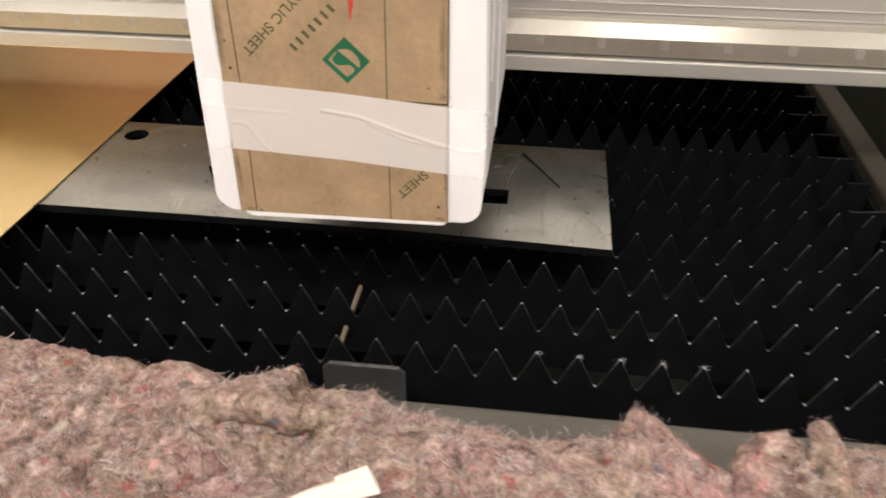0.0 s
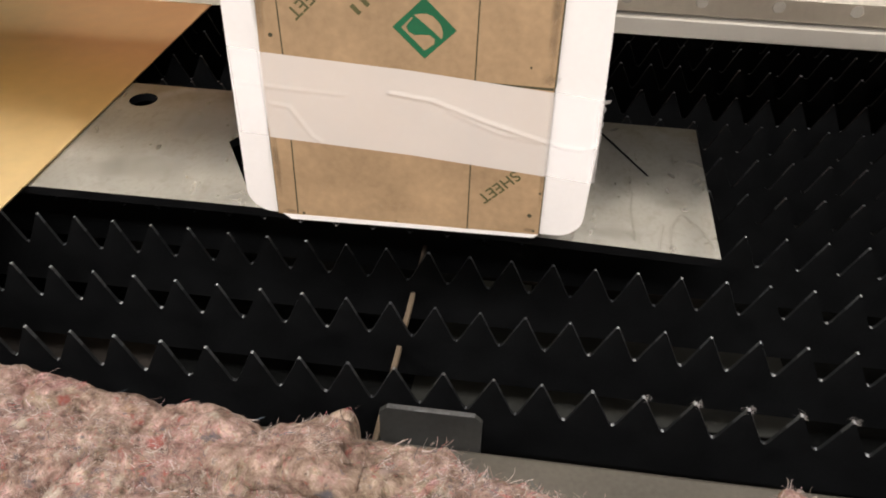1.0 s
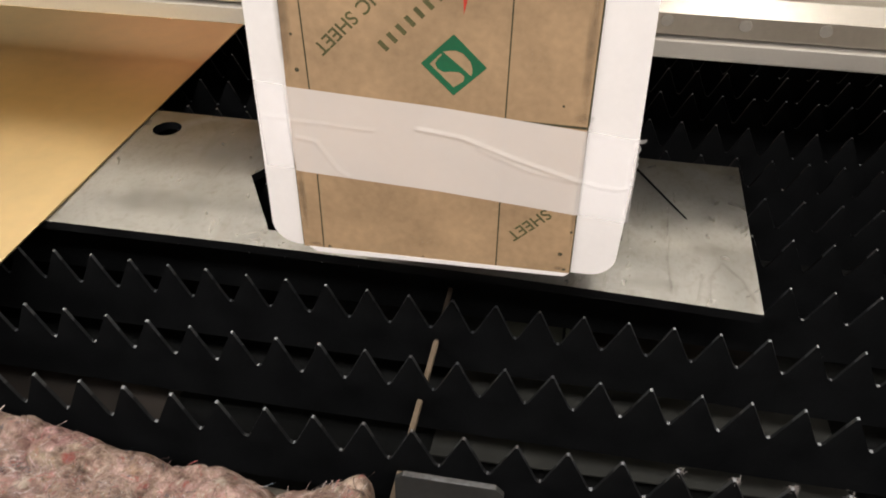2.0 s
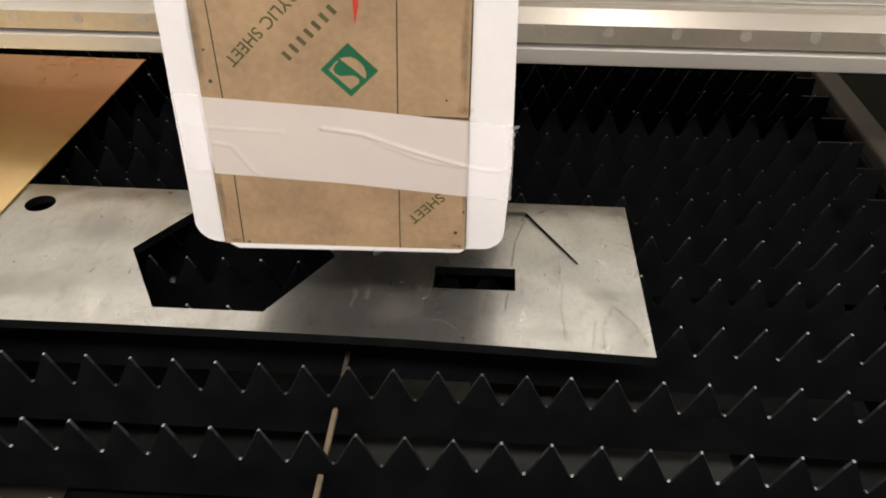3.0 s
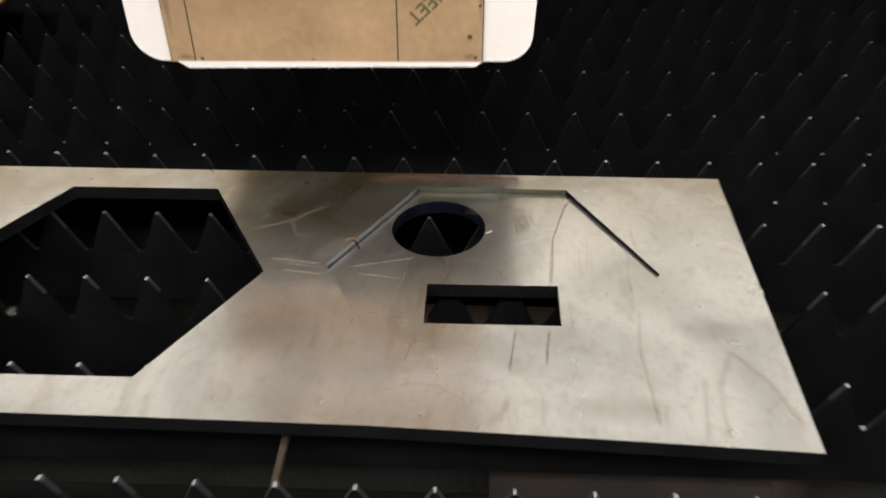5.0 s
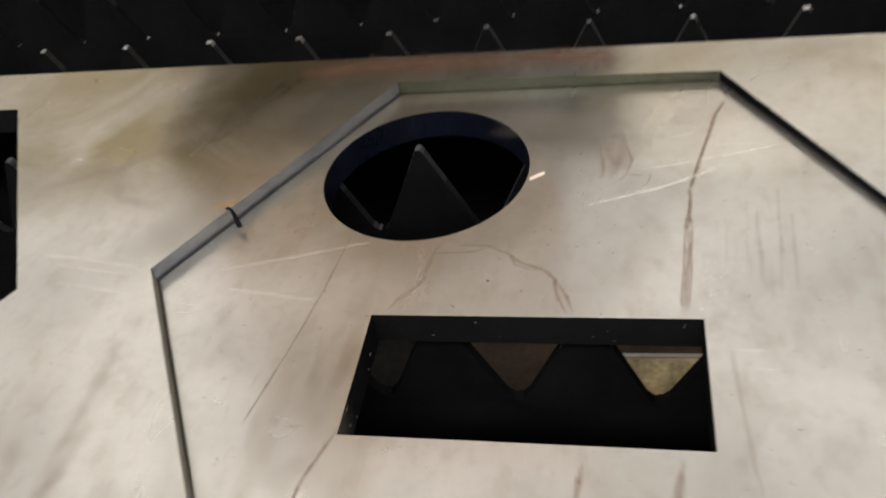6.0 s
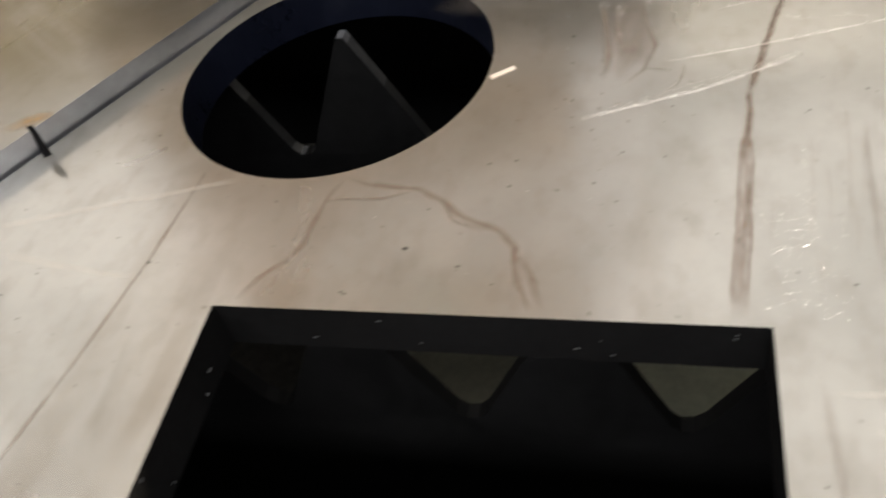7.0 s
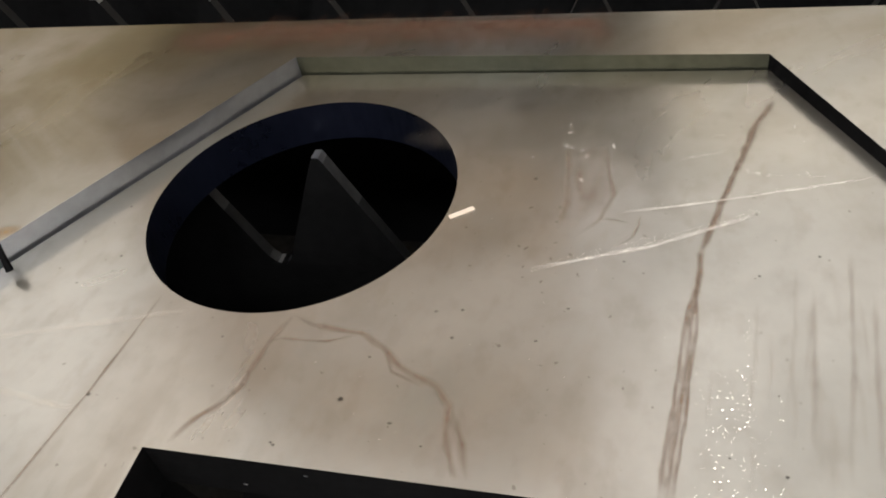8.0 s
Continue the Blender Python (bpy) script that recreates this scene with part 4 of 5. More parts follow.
marks("scratch", [ribbon([(0.1200, 0.0085), (0.1340, 0.0121), (0.1437, 0.0146), (0.1549, 0.0175)], 0.0015, UP * 1.8, 53), ribbon([(0.1240, 0.0040), (0.134, 0.0022), (0.1473, 0.0002)], 0.0016, UP * 1.8, 54)], SOFT_SCRATCH, blank, "soft bright scuffs", True)
marks("scratch", [ribbon([(0.0802, 0.0106), (0.1065, 0.0065)], 0.0022, UP * 1.8, 95), ribbon([(0.0881, 0.0017), (0.1080, -0.0012)], 0.0018, UP * 1.8, 96), ribbon([(0.0840, 0.0075), (0.1060, 0.0040)], 0.0014, UP * 1.9, 94)], SOFT_SCRATCH, plate, "soft bright scuffs")
# The four patches are scuffs with their glint painted pale.
marks("scratch", [ribbon([(0.1135, 0.0052), (0.1194, 0.0034)], 0.0008, UP * 1.9, 151), ribbon([(0.1150, 0.0003), (0.1239, -0.0021)], 0.0010, UP * 1.9, 152), ribbon([(0.1158, -0.0026), (0.1228, -0.0038)], 0.0008, UP * 1.9, 153),
                  patch(0.2257, -0.0399, 0.0022, 0.0006, UP * 1.9, -0.05, 154), patch(0.2497, -0.0208, 0.0020, 0.0006, UP * 1.9, 0.0, 155), patch(0.2265, -0.0112, 0.0036, 0.0005, UP * 1.9, 0.0, 156), patch(0.2292, -0.0150, 0.0030, 0.0004, UP * 1.9, -0.1, 157)],
      SOFT_SCRATCH, blank, "soft bright scuffs", True)
# Scratches, with glints put in as pale colour.
marks("scratch", [patch(0.2760, -0.0260, 0.0020, 0.0004, UP * 1.8, -0.1, 97), patch(0.2640, -0.0250, 0.0012, 0.0003, UP * 1.8, 0, 98),
                  patch(0.072, 0.045, 0.0016, 0.0005, UP * 1.8, 0, 99), patch(-0.070, 0.0380, 0.0016, 0.0008, UP * 1.8, 0, 100)], SCRATCH, plate, "bright scratches, and glints painted pale")
marks("smear", [patch(0.284, -0.0345, 0.020, 0.010, UP * 0.6, 0.05, 101), patch(0.135, -0.060, 0.030, 0.022, UP * 0.5, 0.5, 102), patch(0.112, 0.020, 0.020, 0.010, UP * 0.5, 0.9, 103),
                patch(-0.12, 0.03, 0.030, 0.035, UP * 0.5, 0.2, 104), patch(-0.14, -0.05, 0.05, 0.025, UP * 0.6, 0.1, 105), patch(0.24, -0.080, 0.03, 0.012, UP * 0.5, 0.0, 106)], SMEAR, plate, "brownish oily smears")
chip = part("metal_chip", box(-0.0019, 0.0019, -0.0004, 0.0004, 0.0, 0.0002, 0.00005), PAPER)
chip.matrix_world = pose(0.1875, 0.0380, -0.0028, 0, 0, 34)
tagged(chip, "bright sliver of metal lying beside the round hole", "metal chip")


burr = part("cutting_burr", tube([(0.1228, 0.0214, -0.0022), (0.1222, 0.0222, -0.0004), (0.1214, 0.0232, 0.0008), (0.1202, 0.0243, 0.0008), (0.1190, 0.0250, 0.0002)], 0.0006), EDGE_DARK)
tagged(burr, "thin black curled burr at the cut edge", "burr")

# ---- brass sheet ----
brass = part("brass_sheet", prism([[(-0.95, -0.250), (-0.2125, -0.250), (-0.1998, 0.3635), (-0.95, 0.378)]], 0.0006, 0.0020), BRASS)
tagged(brass, "polished brass sheet lying over the plate and slats", "brass sheet")

# ---- gantry ----
gantry = tagged(empty("gantry"), "pale aluminium gantry beam with a steel linear rail", "gantry")
part("beam", box(-1.02, 0.92, 0.115, 0.26, 0.0815, 0.32, 0.0015), ALU, gantry)
part("lip", box(-1.02, 0.92, 0.092, 0.1148, 0.0803, 0.0960, 0.0015), ALU, gantry, "pale grey lower lip of the beam")
for z, h, d in ((0.1345, 0.0010, 0.0012), (0.1440, 0.0010, 0.0012), (0.1680, 0.0012, 0.0015), (0.190, 0.002, 0.002)):
    part("ridge", box(-1.0, 0.9, 0.1148 - d, 0.1148, z, z + h, 0.0003), ALU, gantry)
profile = [(0.0967, 0.0990), (0.0980, 0.0976), (0.1146, 0.0976), (0.1146, 0.1300), (0.1115, 0.1298), (0.1068, 0.1278), (0.0967, 0.1160)]
bar = prism([profile], -1.0, 0.9)
for v in bar.verts:
    v.co = Vector((v.co.z, v.co.x, v.co.y))
bmesh.ops.recalc_face_normals(bar, faces=bar.faces)
for f in bar.faces:
    f.material_index = 0
    if f.normal.y < -0.9:
        f.material_index = 1
rail = part("rail", bar, RAIL, gantry, "bright ground steel linear rail")
rail.data.materials.append(RAIL_FACE)
for i in range(-19, 11):
    c = bmesh.new()
    bmesh.ops.create_cone(c, cap_ends=True, segments=20, radius1=0.0052, radius2=0.0048, depth=0.0008)
    for v in c.verts:
        v.co = Vector((0.2379 + 0.0599 * i + v.co.x, 0.0966 - v.co.z, 0.1098 + v.co.y))
    part("bolt_cap", c, CAP, rail)
for x0, x1 in ((-1.04, -0.92), (0.80, 0.94)):
    part("end_truck", box(x0, x1, 0.09, 0.27, -0.052, 0.0800, 0.004), DARK, gantry)

# ---- laser head in its foam and kraft paper housing ----
head = tagged(empty("laser_head"), "laser head housed in white foam with a kraft paper front", "laser head")
FRONT = Matrix.Translation((0, -0.1907, 0)) @ Matrix(((1, 0, 0, 0), (0.0170, 1, -0.0367, 0), (0, 0, 1, 0), (0, 0, 0, 1)))


def head_part(name, bm, mat, parent=head, label=""):
    for v in bm.verts:
        v.co = FRONT @ v.co
    return part(name, bm, mat, parent, label)


def upright(loops, y0, y1):
    """A panel in the front's plane, from depth y0 to y1."""
    bm = prism(loops, -y1, -y0)
    for v in bm.verts:
        v.co = Vector((v.co.x, -v.co.z, v.co.y))
    for f in bm.faces:
        f.material_index = 0
    return bm


def arc(cx, cz, r, a0, a1, n=8):
    return [(cx + r * math.cos(math.radians(a0 + (a1 - a0) * i / n)), cz + r * math.sin(math.radians(a0 + (a1 - a0) * i / n))) for i in range(n + 1)]


slab = upright([arc(0.0272, 0.0885, 0.0148, 180, 270) + arc(0.1925, 0.0875, 0.0138, 270, 360) + [(0.2083, 0.1370), (0.2064, 0.2350), (0.2045, 0.36), (0.0205, 0.36), (0.0163, 0.2313), (0.0148, 0.1796)]], 0.0006, 0.024)
bmesh.ops.bevel(slab, geom=[e for e in slab.edges if len(e.link_faces) == 2 and abs(e.calc_face_angle(0)) > 1.2 and all(v.co.y < 0.001 for v in e.verts)], offset=0.0025, segments=3, affect="EDGES", profile=0.5)
head_part("foam_front", slab, FOAM, label="thick white foam front")
head_part("foam_side", upright([[(0.0135, 0.0760), (0.0290, 0.0742), (0.0370, 0.36), (0.0205, 0.36)]], 0.0242, 0.27), FOAM)
head_part("foam_side", upright([[(0.1900, 0.0742), (0.2050, 0.0760), (0.2045, 0.36), (0.1895, 0.36)]], 0.0242, 0.27), FOAM)
head_part("clear_film", upright([[(0.2066, 0.09), (0.2070, 0.09), (0.2061, 0.34), (0.2057, 0.34)]], 0.030, 0.26), TAPE)
for depth, low, r in ((0.120, 0.095, 0.0007), (0.046, 0.165, 0.0005)):
    fold = tube([(0.2078, depth, low), (0.2080, depth + 0.002, 0.16 + low * 0.3), (0.2068, depth, 0.25), (0.2062, depth + 0.001, 0.34)], r)
    head_part("film_fold", fold, FOAM, label="white fold of the clear film")
head_part("carriage", upright([[(0.0380, 0.105), (0.1885, 0.105), (0.1885, 0.34), (0.0380, 0.34)]], 0.18, 0.2925), BLACK)
nozzle = bmesh.new()
bmesh.ops.create_cone(nozzle, cap_ends=True, segments=28, radius1=0.006, radius2=0.022, depth=0.04)
for v in nozzle.verts:
    v.co = Vector((v.co.x + 0.100, v.co.y + 0.10, v.co.z + 0.100))
head_part("nozzle", nozzle, RAIL, label="steel cutting nozzle")
head_part("head_body", upright([[(0.07, 0.1205), (0.13, 0.1205), (0.13, 0.34), (0.07, 0.34)]], 0.07, 0.13), BLACK)
panel = head_part("kraft_panel", upright([[(0.0303, 0.0740), (0.1820, 0.0742), (0.1823, 0.1665), (0.1827, 0.2348), (0.1828, 0.250), (0.0353, 0.250), (0.0348, 0.2317), (0.0325, 0.1765), (0.0314, 0.1261)]], -0.0010, 0.0004), KRAFT, label="brown kraft paper covered acrylic panel")
head_part("paper_lip", upright([[(0.0330, 0.0742), (0.0380, 0.0706), (0.1020, 0.0712), (0.1790, 0.0716), (0.1822, 0.0741)]], -0.0012, 0.0003), FOAM, label="thin white lip of film")
head_part("seam", upright([[(0.1822, 0.1680), (0.1832, 0.1680), (0.1836, 0.250), (0.1826, 0.250)]], -0.0006, 0.0005), INK)
head_part("seam", upright([[(0.0298, 0.0742), (0.0303, 0.0742), (0.0314, 0.126), (0.0348, 0.232), (0.0342, 0.232), (0.0309, 0.126)]], -0.0006, 0.0005), INK)
head_part("seam", upright([[(0.1820, 0.0742), (0.1826, 0.0742), (0.1829, 0.168), (0.1823, 0.168)]], -0.0006, 0.0005), INK)
for left, w in (([(0.0416, 0.0742), (0.0442, 0.174), (0.0438, 0.235), (0.0441, 0.2495)], 0.0007), ([(0.1410, 0.0742), (0.1422, 0.169), (0.1435, 0.234), (0.1437, 0.2495)], 0.0007)):
    head_part("printed_and_fold_line", upright([left + [(x + w, z) for x, z in left[::-1]]], -0.00112, -0.00102), INK, panel)
# Dark line drawn along the panel's fold.
for pts in ([(0.1423, 0.1684), (0.1423, 0.1677), (0.1822, 0.1662), (0.1822, 0.1676)],):
    head_part("printed_and_fold_line", upright([pts], -0.00112, -0.00102), INK, panel)
for x, z, r in ((0.1761, 0.0872, 0.0013), (0.1807, 0.1028, 0.0008), (0.0393, 0.1864, 0.0012), (0.0455, 0.0755, 0.0010), (0.1790, 0.0765, 0.0009), (0.1000, 0.0752, 0.0006), (0.0385, 0.205, 0.0008), (0.1700, 0.178, 0.0007)):
    head_part("dark_spot", upright([arc(x, z, r, 0, 320, 7)], -0.00113, -0.00103), INK, panel)
# grime along the paper's rims
GRIME = faded("paper_grime", (0.10, 0.068, 0.042), 0.8, 0.6, 90)
for i, (gx, gz, rx, rz) in enumerate([(0.1798, 0.205, 0.0035, 0.040), (0.1795, 0.172, 0.0060, 0.0040), (0.1810, 0.120, 0.0018, 0.030), (0.0350, 0.210, 0.0045, 0.032), (0.0335, 0.110, 0.0030, 0.030), (0.0380, 0.0765, 0.0060, 0.0018),
                                      (0.1770, 0.0770, 0.0050, 0.0020), (0.1550, 0.0752, 0.0200, 0.0012), (0.0700, 0.0752, 0.0250, 0.0010), (0.0880, 0.2180, 0.0120, 0.0080), (0.1560, 0.2000, 0.0100, 0.0120), (0.0600, 0.0980, 0.0120, 0.0090),
                                      (0.1000, 0.0850, 0.0180, 0.0060)]):
    v, f, d = patch(gx, gz, rx, rz, 0.0, 0.0, 300 + i)
    if rx > 0.008:
        d = [q * 0.16 for q in d]
    me = bpy.data.meshes.new("grime_mark")
    me.from_pydata([FRONT @ Vector((px, -0.00108, pz)) for px, pz, _ in v], [], f)
    me.materials.append(GRIME)
    me.attributes.new("fade", "FLOAT", "POINT").data.foreach_set("value", d)
    ob = new("grime_mark", me)
    ob.parent, ob.visible_shadow = panel, False
    tagged(ob, "brown grime on the paper")
# logo: a green diamond ring with a plain leaf shape in it
cx, cz, hw = 0.1170, 0.1949, 0.0158
ring = [(cx, cz - hw), (cx + hw, cz), (cx, cz + hw), (cx - hw, cz)]
def on_logo(pts):
    return [(cx + 0.000104 * x, cz - 0.000104 * y) for x, y in pts]


disc = on_logo([(-50, -65), (-20, -73), (10, -75), (40, -64), (62, -42), (78, -20), (86, 8), (86, 32), (80, 47), (45, 14), (0, -24)])
swash = on_logo([(-110, 0), (-60, -55), (-52, -50), (-75, -25), (-85, -5), (-75, 20), (-45, 35), (-10, 30), (25, 30), (50, 50), (45, 75), (0, 110)])
head_part("printed_diamond", upright([ring, disc, swash], -0.00114, -0.00104), GREEN, panel, "green printed diamond with a leaf shape")


def lettering(words, x, z, angle, size, align):
    curve = bpy.data.curves.new("lettering", "FONT")
    curve.body, curve.size, curve.align_x, curve.align_y, curve.extrude = words, size, align, "CENTER", 0.00004
    curve.offset, curve.space_character = 0.00012, 1.04
    tmp = new("tmp", curve)
    me = bpy.data.meshes.new_from_object(tmp.evaluated_get(bpy.context.evaluated_depsgraph_get()))
    bpy.data.objects.remove(tmp)
    me.transform(FRONT @ pose(x, -0.00112, z, 90, 0, 0) @ pose(0, 0, 0, 0, 0, angle))
    me.materials.clear()
    me.materials.append(OLIVE_INK)
    ob = new("lettering", me)
    ob.parent = panel
    return tagged(ob, "dark green printed word " + words.lower())


lettering("SHEET", 0.1579, 0.1051, 224.3, 0.0096, "CENTER")
lettering("ACRYLIC SHEET", 0.0509, 0.1974, 225.0, 0.0096, "RIGHT")
for i in range(7):
    u = i / 6
    bx, bz = 0.1098 + (0.0835 - 0.1098) * u, 0.2287 + (0.2025 - 0.2287) * u
    d, e = 0.0012, 0.0030
    q = [(-d, -e), (d, -e), (d, e), (-d, e)]
    head_part("printed_bar", upright([[(bx + turned(a, b, math.radians(45))[0], bz + turned(a, b, math.radians(45))[1]) for a, b in q]], -0.00112, -0.00103), OLIVE_INK, panel)
head_part("red_mark", upright([[(0.1206, 0.2495), (0.1211, 0.2316), (0.1215, 0.2203), (0.1241, 0.2316), (0.1250, 0.2495)]], -0.00113, -0.00103), RED, panel)

# wrinkled tape across the front
WRINKLES = [([(0.0085, 0.1590), (0.0285, 0.1578), (0.0447, 0.1568), (0.0757, 0.1555)], 0.0003), ([(0.0988, 0.1587), (0.1213, 0.1557), (0.1471, 0.1462), (0.1701, 0.1390), (0.19, 0.1332), (0.2005, 0.1322), (0.2100, 0.1352)], 0.00085),
            ([(0.0343, 0.1475), (0.0447, 0.146), (0.0556, 0.1289), (0.0603, 0.1259)], 0.0005), ([(0.1300, 0.1500), (0.1560, 0.1395), (0.1780, 0.1350)], 0.0004)]


def ridge_at(x, z):
    h = 0.0
    for pts, top in WRINKLES:
        for (x0, z0), (x1, z1) in zip(pts, pts[1:]):
            dx, dz = x1 - x0, z1 - z0
            u = max(0.0, min(1.0, ((x - x0) * dx + (z - z0) * dz) / (dx * dx + dz * dz)))
            d = math.hypot(x - x0 - u * dx, z - z0 - u * dz)
            h = max(h, top * math.exp(-(d / 0.0008) ** 2))
    return h


def tape():
    nx, nz = 160, 50
    upper = [(0.0120, 0.1790), (0.032, 0.1770), (0.11, 0.1722), (0.1825, 0.1653), (0.2085, 0.1622)]
    lower = [(0.0118, 0.1280), (0.032, 0.1265), (0.11, 0.1217), (0.1825, 0.1146), (0.2075, 0.1112)]

    def at(line, x):
        for (x0, z0), (x1, z1) in zip(line, line[1:]):
            if x <= x1:
                return z0 + (z1 - z0) * (x - x0) / (x1 - x0)
        return line[-1][1]
    bm = bmesh.new()
    grid = []
    for j in range(nz + 1):
        row = []
        for i in range(nx + 1):
            u = i / nx
            x = 0.0152 + (0.2084 - 0.0152) * u + max(0.0, u - 0.985) / 0.015 * (0.0006 + 0.0012 * noise.noise(Vector((0, j * 0.35, 4))) + (0.0022 if j > nz - 3 else 0.0))
            z = at(lower, x) + (at(upper, x) - at(lower, x)) * j / nz
            bow = (0.0011 if 0.031 < x < 0.183 else -0.0001) - 0.0016 * max(0.0, u - 0.985) / 0.015
            row.append(bm.verts.new((x, -bow - 0.0003 - ridge_at(x, z) - 0.00005 * noise.noise(Vector((x * 60, z * 60, 0))), z)))
        grid.append(row)
    for a, b in zip(grid, grid[1:]):
        for i in range(nx):
            f = bm.faces.new((a[i], a[i + 1], b[i + 1], b[i]))
            f.smooth = True
            f.material_index = 0 if 0.0312 < f.calc_center_median().x < 0.1828 else 1
    return bm


band = head_part("tape", tape(), TAPE, label="wrinkled translucent packing tape")
band.data.materials.append(CLEAR)
band.visible_shadow = False

# ---- felt blanket ----
FELT_EDGE = [(-0.60, -0.215, -0.018), (-0.30, -0.228, -0.018), (-0.15, -0.2455, -0.018), (-0.1124, -0.2482, -0.018), (-0.0886, -0.2531, -0.018), (-0.06, -0.2590, -0.018), (-0.012, -0.266, -0.018), (0.004, -0.264, -0.016), (0.040, -0.272, -0.018),
             (0.058, -0.267, -0.016), (0.072, -0.2595, -0.016), (0.0815, -0.2525, -0.014), (0.0860, -0.2540, -0.014), (0.0940, -0.2715, -0.016), (0.104, -0.2740, -0.016), (0.135, -0.2785, -0.010), (0.143, -0.2790, -0.004), (0.160, -0.294, -0.002), (0.218, -0.306, 0.003),
             (0.244, -0.3127, 0.003), (0.294, -0.311, 0.010), (0.311, -0.307, 0.025), (0.324, -0.312, 0.015), (0.338, -0.318, 0.010), (0.356, -0.326, 0.0), (0.372, -0.332, -0.010),
             (0.379, -0.3141, 0.0), (0.387, -0.310, 0.010), (0.408, -0.2985, 0.016), (0.421, -0.302, 0.010), (0.428, -0.311, 0.0), (0.4397, -0.312, -0.010), (0.447, -0.2945, 0.0), (0.472, -0.296, 0.005), (0.80, -0.30, 0.005)]


def felt_rim(x):
    for (x0, y0, z0), (x1, y1, z1) in zip(FELT_EDGE, FELT_EDGE[1:]):
        if x <= x1:
            u = (x - x0) / (x1 - x0)
            u = u * u * (3 - 2 * u)
            return y0 + (y1 - y0) * u, z0 + (z1 - z0) * u
    return FELT_EDGE[-1][1:]


def felt_point(x, v):
    """The blanket's surface: x along the rail, v metres back from its rim."""
    y, top = felt_rim(x)
    y += 0.0025 * noise.noise(Vector((x * 60, 0, 5))) + 0.0012 * noise.noise(Vector((x * 220, 0, 9)))
    roll = min(1.0, v / 0.016)
    blend = math.exp(-v / 0.035)
    p = Vector((x * 10, (y - v) * 10, 0.3))
    body = 0.006 + 0.014 * noise.noise(p) + 0.009 * noise.noise(p * 2.3) + 0.0045 * noise.noise(p * 6) + 0.0022 * noise.noise(p * 13)
    yy = y - v
    body += 0.010 * math.exp(-((yy + 0.300 + 0.35 * (x - 0.05)) / 0.012) ** 2) * math.exp(-((x - 0.03) / 0.10) ** 2)
    body -= 0.013 * math.exp(-(noise.noise(p * 1.5 + Vector((3.7, 1.2, 0))) / 0.045) ** 2) + 0.0045 * math.exp(-(noise.noise(p * 3.1 + Vector((0.4, 8.2, 0))) / 0.05) ** 2)
    fold = math.exp(-max(0.0, abs(x - 0.075) - 0.028) ** 2 / 0.0003)
    line = -0.331 + 0.02 * (x - 0.07)
    crease = fold * 0.012 * math.exp(-((yy - line) / 0.007) ** 2)
    z = (top * blend + body * (1 - blend) + 0.002 * noise.noise(p * 9) + (0.0007 + 0.0012 * (1 - blend)) * noise.noise(p * 24) + (0.0004 + 0.0010 * (1 - blend)) * noise.noise(p * 55) - crease)
    z = -0.0355 + max(0.002, z + 0.0355) * math.sqrt(max(0.0, 1 - (1 - roll) ** 2))
    return Vector((x, y - v, z - 0.9 * max(0.0, v - 0.24)))


def felt():
    nx, ny = 720, 210
    verts = [felt_point(-0.34 + 1.02 * i / nx, 0.40 * (j / ny) ** 1.5) for j in range(ny + 1) for i in range(nx + 1)]
    faces = [(j * (nx + 1) + i, j * (nx + 1) + i + 1, (j + 1) * (nx + 1) + i + 1, (j + 1) * (nx + 1) + i) for j in range(ny) for i in range(nx)]
    ob = new("felt_blanket", mesh_of("felt_blanket", verts, faces, FELT, True))
    tagged(ob, "crumpled pinkish grey recycled felt blanket on the front rail", "blanket")
    rng = random.Random(11)
    fv, ff = [], []
    for c in range(72000):
        rim = c < 620
        x = (-0.25 + 0.85 * rng.random()) if not rim or c % 12 == 0 else 0.14 + 0.36 * rng.random()
        v = 0.001 + 0.012 * rng.random() if rim else 0.014 + 0.20 * rng.random() ** 1.2
        if x < 0.13 and v < 0.035 and rng.random() < 0.8:
            continue
        p = felt_point(x, v)
        a, n = 3.1 * noise.noise(Vector((x * 16, v * 16, 2.0))) + 2.2 * noise.noise(Vector((x * 60, v * 60, 7.0))) + rng.gauss(0, 0.55), 4
        if rim:
            a = 1.57 + (rng.random() - 0.5) * 2.6
        length, width = 0.0015 + 0.009 * rng.random() ** 2.0, 0.00005 + 0.00010 * rng.random() ** 2
        if rng.random() < 0.03:
            width *= 2.2
        lift, bend = 0.0002 + 0.0012 * rng.random() ** 2 + (0.0018 * rng.random() ** 2 if rim else 0), (rng.random() - 0.5) * 2.8
        k = len(fv)
        q = Vector((p.x, p.y, p.z))
        for i in range(n + 1):
            u = i / n
            side = Vector((-math.sin(a + bend * u), math.cos(a + bend * u), 0.3)) * width
            h = lift * math.sin(math.pi * min(1.0, 0.15 + (0.45 if rim else 0.85) * u))
            fv += [q + Vector((0, 0, h)) - side, q + Vector((0, 0, h)) + side]
            q = q + Vector((math.cos(a + bend * u), math.sin(a + bend * u), 0)) * (length / n)
        ff += [(k + 2 * i, k + 2 * i + 2, k + 2 * i + 3, k + 2 * i + 1) for i in range(n)]
    me = bpy.data.meshes.new("fibre_fuzz")
    me.from_pydata([tuple(v) for v in fv], [], ff)
    me.materials.append(FIBRE)
    fib = new("fibre_fuzz", me)
    fib.parent = ob
    tagged(fib, "loose fibres of many colours", kind="stuff")
    return ob


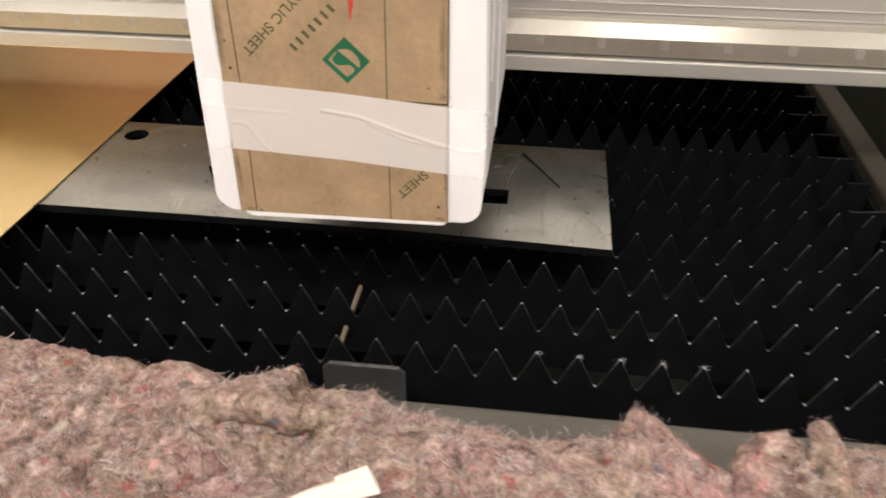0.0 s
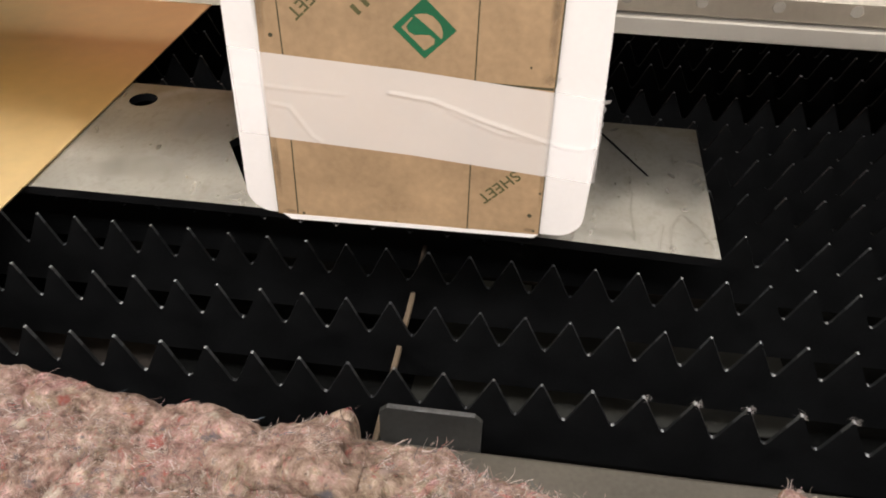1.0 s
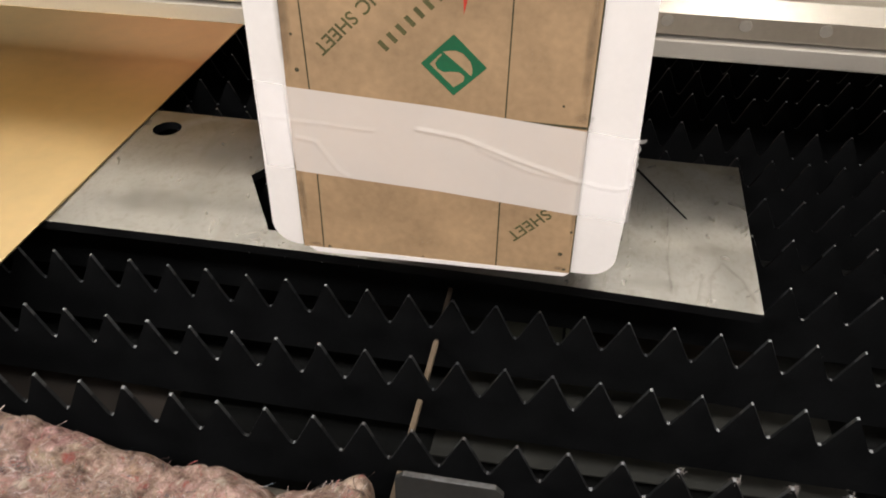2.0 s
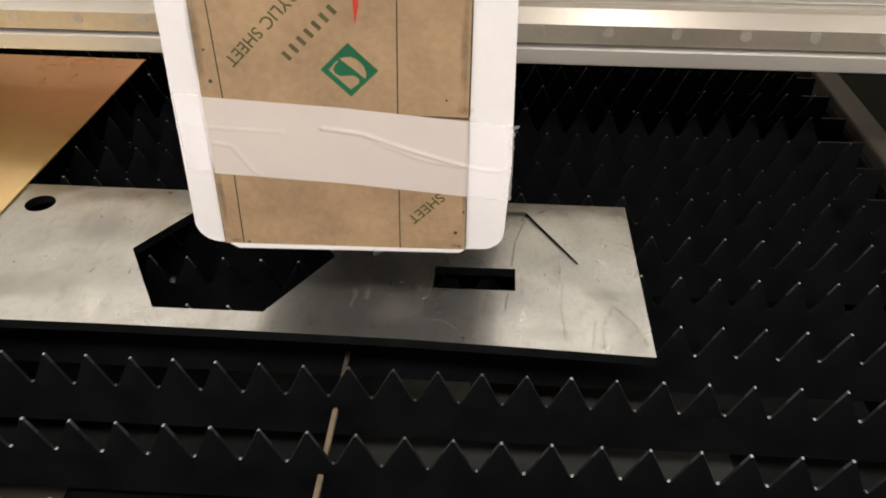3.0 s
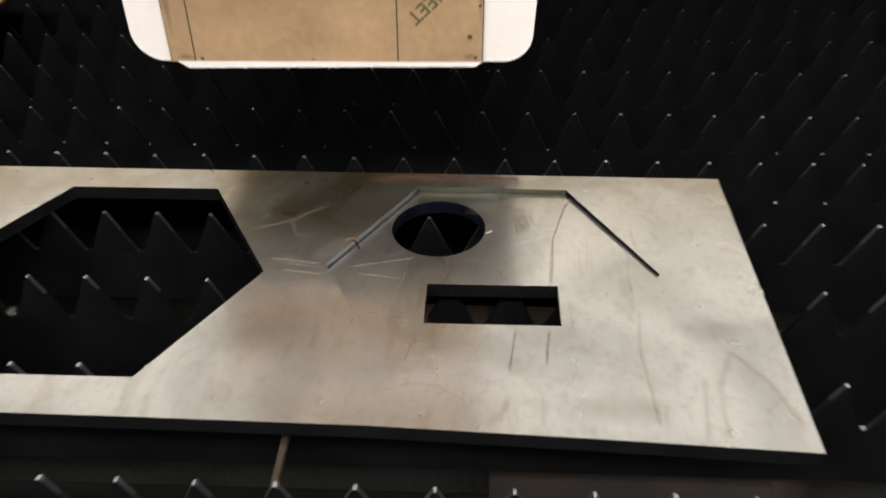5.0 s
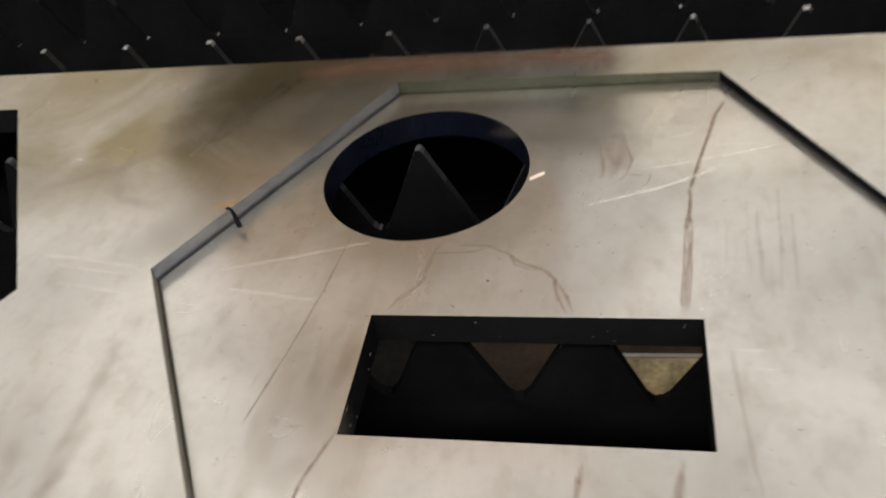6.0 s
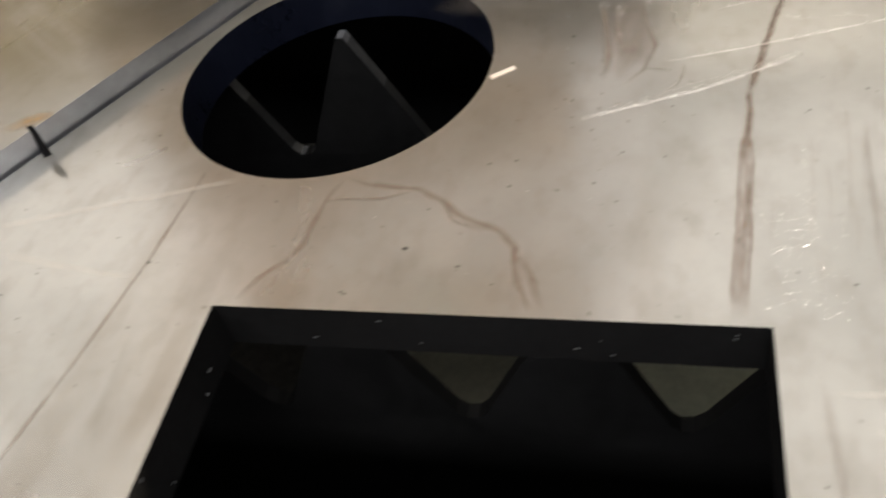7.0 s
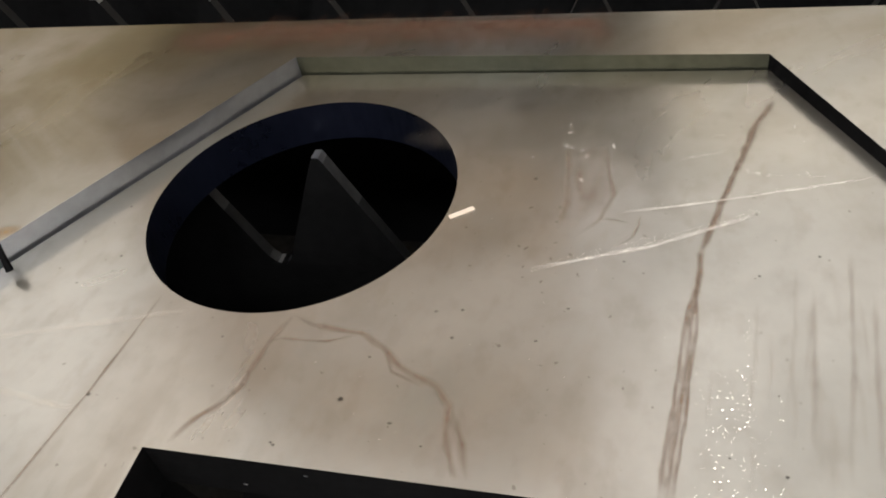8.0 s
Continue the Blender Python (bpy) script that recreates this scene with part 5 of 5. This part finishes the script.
def felt_lump(parent, path, radii, seed, label, hairs=1000):
    """A curled-up piece of the blanket: a soft tube along a path of points, roughened, with closed ends."""
    n, m = 56, 40
    pts, rs = [Vector(p) for p in path], radii
    verts, faces = [], []
    for i in range(n + 1):
        u = i / n * (len(pts) - 1)
        k = min(int(u), len(pts) - 2)
        w = u - k
        c = pts[k].lerp(pts[k + 1], w * w * (3 - 2 * w))
        d = (pts[k + 1] - pts[k]).normalized()
        q = d.to_track_quat("Z", "Y")
        r = rs[k] + (rs[k + 1] - rs[k]) * w
        r *= math.sqrt(max(0.0004, 1 - max(0.0, 1 - min(i, n - i) / 7) ** 2))
        for a in range(m):
            t = 2 * math.pi * a / m
            o = q @ Vector((math.cos(t), math.sin(t), 0))
            h = 1 + 0.30 * noise.noise((c + o * r) * 55 + Vector((seed, 0, 0))) + 0.16 * noise.noise((c + o * r) * 150 + Vector((0, seed, 0))) + 0.08 * noise.noise((c + o * r) * 420)
            verts.append(c + o * r * h)
    for i in range(n):
        for a in range(m):
            faces.append((i * m + a, i * m + (a + 1) % m, (i + 1) * m + (a + 1) % m, (i + 1) * m + a))
    faces += [tuple(range(m))[::-1], tuple(range(n * m, n * m + m))]
    ob = new("felt_roll", mesh_of("felt_roll", verts, faces, FELT, True))
    ob.parent = parent
    rng = random.Random(seed)
    fv, ff = [], []
    for _ in range(hairs):
        p = Vector(rng.choice(verts))
        c = min(pts, key=lambda q: (q - p).length)
        g = ((p - c).normalized() + Vector((rng.gauss(0, 0.7), rng.gauss(0, 0.7), rng.gauss(0, 0.5)))).normalized()
        w, step = 0.00005 + 0.00009 * rng.random() ** 2, 0.0005 + 0.0014 * rng.random() ** 2
        k = len(fv)
        for i in range(5):
            side = g.cross(Vector((0.3, 0.2, 1))).normalized() * w
            fv += [p - side, p + side]
            g = (g + Vector((rng.gauss(0, 0.45), rng.gauss(0, 0.45), rng.gauss(-0.1, 0.4)))).normalized()
            p = p + g * step
        ff += [(k + 2 * i, k + 2 * i + 2, k + 2 * i + 3, k + 2 * i + 1) for i in range(4)]
    me = bpy.data.meshes.new("fibre_fuzz")
    me.from_pydata([tuple(v) for v in fv], [], ff)
    me.materials.append(FIBRE)
    fib = new("fibre_fuzz", me)
    fib.parent = ob
    tagged(fib, "loose fibres", kind="stuff")
    return tagged(ob, label)


blanket = felt()
felt_lump(blanket, [(0.312, -0.306, 0.014), (0.326, -0.309, 0.006), (0.344, -0.318, -0.006), (0.364, -0.327, -0.016), (0.380, -0.334, -0.022)], [0.006, 0.0075, 0.0085, 0.010, 0.009], 3.1, "rolled felt hem")
ridge = []
for fx, fy in ((0.012, -0.314), (0.042, -0.318), (0.072, -0.3205), (0.102, -0.3200), (0.132, -0.315)):
    ridge.append((fx, fy, felt_point(fx, felt_rim(fx)[0] - fy).z - 0.0045))
felt_lump(blanket, ridge, [0.006, 0.0105, 0.0120, 0.0110, 0.006], 5.2, "soft overhanging fold of the felt", 260)
felt_lump(blanket, [(0.392, -0.330, -0.018), (0.393, -0.324, -0.004), (0.402, -0.318, 0.004), (0.414, -0.322, 0.002)], [0.014, 0.016, 0.015, 0.012], 7.7, "curled felt lump")
felt_lump(blanket, [(0.437, -0.345, -0.018), (0.434, -0.330, -0.004), (0.430, -0.314, 0.010), (0.425, -0.304, 0.020)], [0.014, 0.013, 0.010, 0.005], 12.3, "pale pointed flap of felt")

# lint caught on the tooth tips
def lint(x, seed):
    rng = random.Random(seed)
    fv, ff = [], []
    for _ in range(34):
        a, lift = rng.random() * 6.283, 0.3 + rng.random()
        p = Vector((x + rng.gauss(0.0004, 0.0013), -0.2294 + rng.gauss(0, 0.0010), -0.0082 - 0.0030 * rng.random()))
        k = len(fv)
        for i in range(5):
            side = Vector((-math.sin(a), math.cos(a), 0.4)) * 0.00006
            fv += [p - side, p + side]
            a += (rng.random() - 0.5) * 1.4
            p = p + Vector((math.cos(a) * 0.0006, math.sin(a) * 0.0005, 0.0005 * lift * (1 - i / 2.5)))
        ff += [(k + 2 * i, k + 2 * i + 2, k + 2 * i + 3, k + 2 * i + 1) for i in range(4)]
    me = bpy.data.meshes.new("lint_tuft")
    me.from_pydata([tuple(v) for v in fv], [], ff)
    me.materials.append(LINT)
    tagged(new("lint_tuft", me), "pale tuft of felt lint caught on a tooth", "lint", "lint tufts on the slat teeth")


for k in (5, 6, 7, 8, 9):
    lint(0.1045 + PITCH * k, k)

# white strip of torn film on the felt
strip = bmesh.new()
sv = []
for i in range(13):
    u = i / 12
    w = 0.0045 + 0.0035 * u
    for k, (dy, dz) in enumerate(((-w, 0.0), (-w * 0.5, 0.0035), (w * 0.4, 0.0042), (w, 0.001), (w * 0.2, -0.0012), (-w * 0.6, -0.0010))):
        sv.append(strip.verts.new((-0.030 + 0.060 * u + 0.0012 * math.sin(9 * u + k), dy + 0.002 * math.sin(5 * u), dz + 0.003 * math.sin(2.5 * u))))
for i in range(12):
    for k in range(6):
        a, b = 6 * i + k, 6 * i + (k + 1) % 6
        strip.faces.new((sv[a], sv[b], sv[b + 6], sv[a + 6]))
strip.faces.new(sv[:6][::-1])
strip.faces.new(sv[-6:])
add_box(strip, 0.0085, 0.0285, -0.002, 0.0080, 0.0040, 0.0058, 0.0008)
film_scrap = part("torn_film", strip, PAPER)
film_scrap.matrix_world = pose(0.140, -0.402, 0.022, 4, -10, 24)
tagged(film_scrap, "torn strip of white film lying on the felt", "film scrap")


# ---- what moves ----
def motions():
    way = [(0.0, 0.0), (1.2, 0.0), (1.55, 0.0), (1.9, 0.0125), (2.3, 0.0455), (2.5, 0.0630), (3.0, 0.1037), (3.5, 0.1442), (4.0, 0.1838), (4.5, 0.2245), (5.0, 0.2647), (5.5, 0.3050), (5.8, 0.3280), (6.1, 0.3395), (6.5, 0.3420), (8.0, 0.3420)]
    for thing in (gantry, head):
        walk(thing, [(t, pose(0, d, 0)) for t, d in way])


motions()
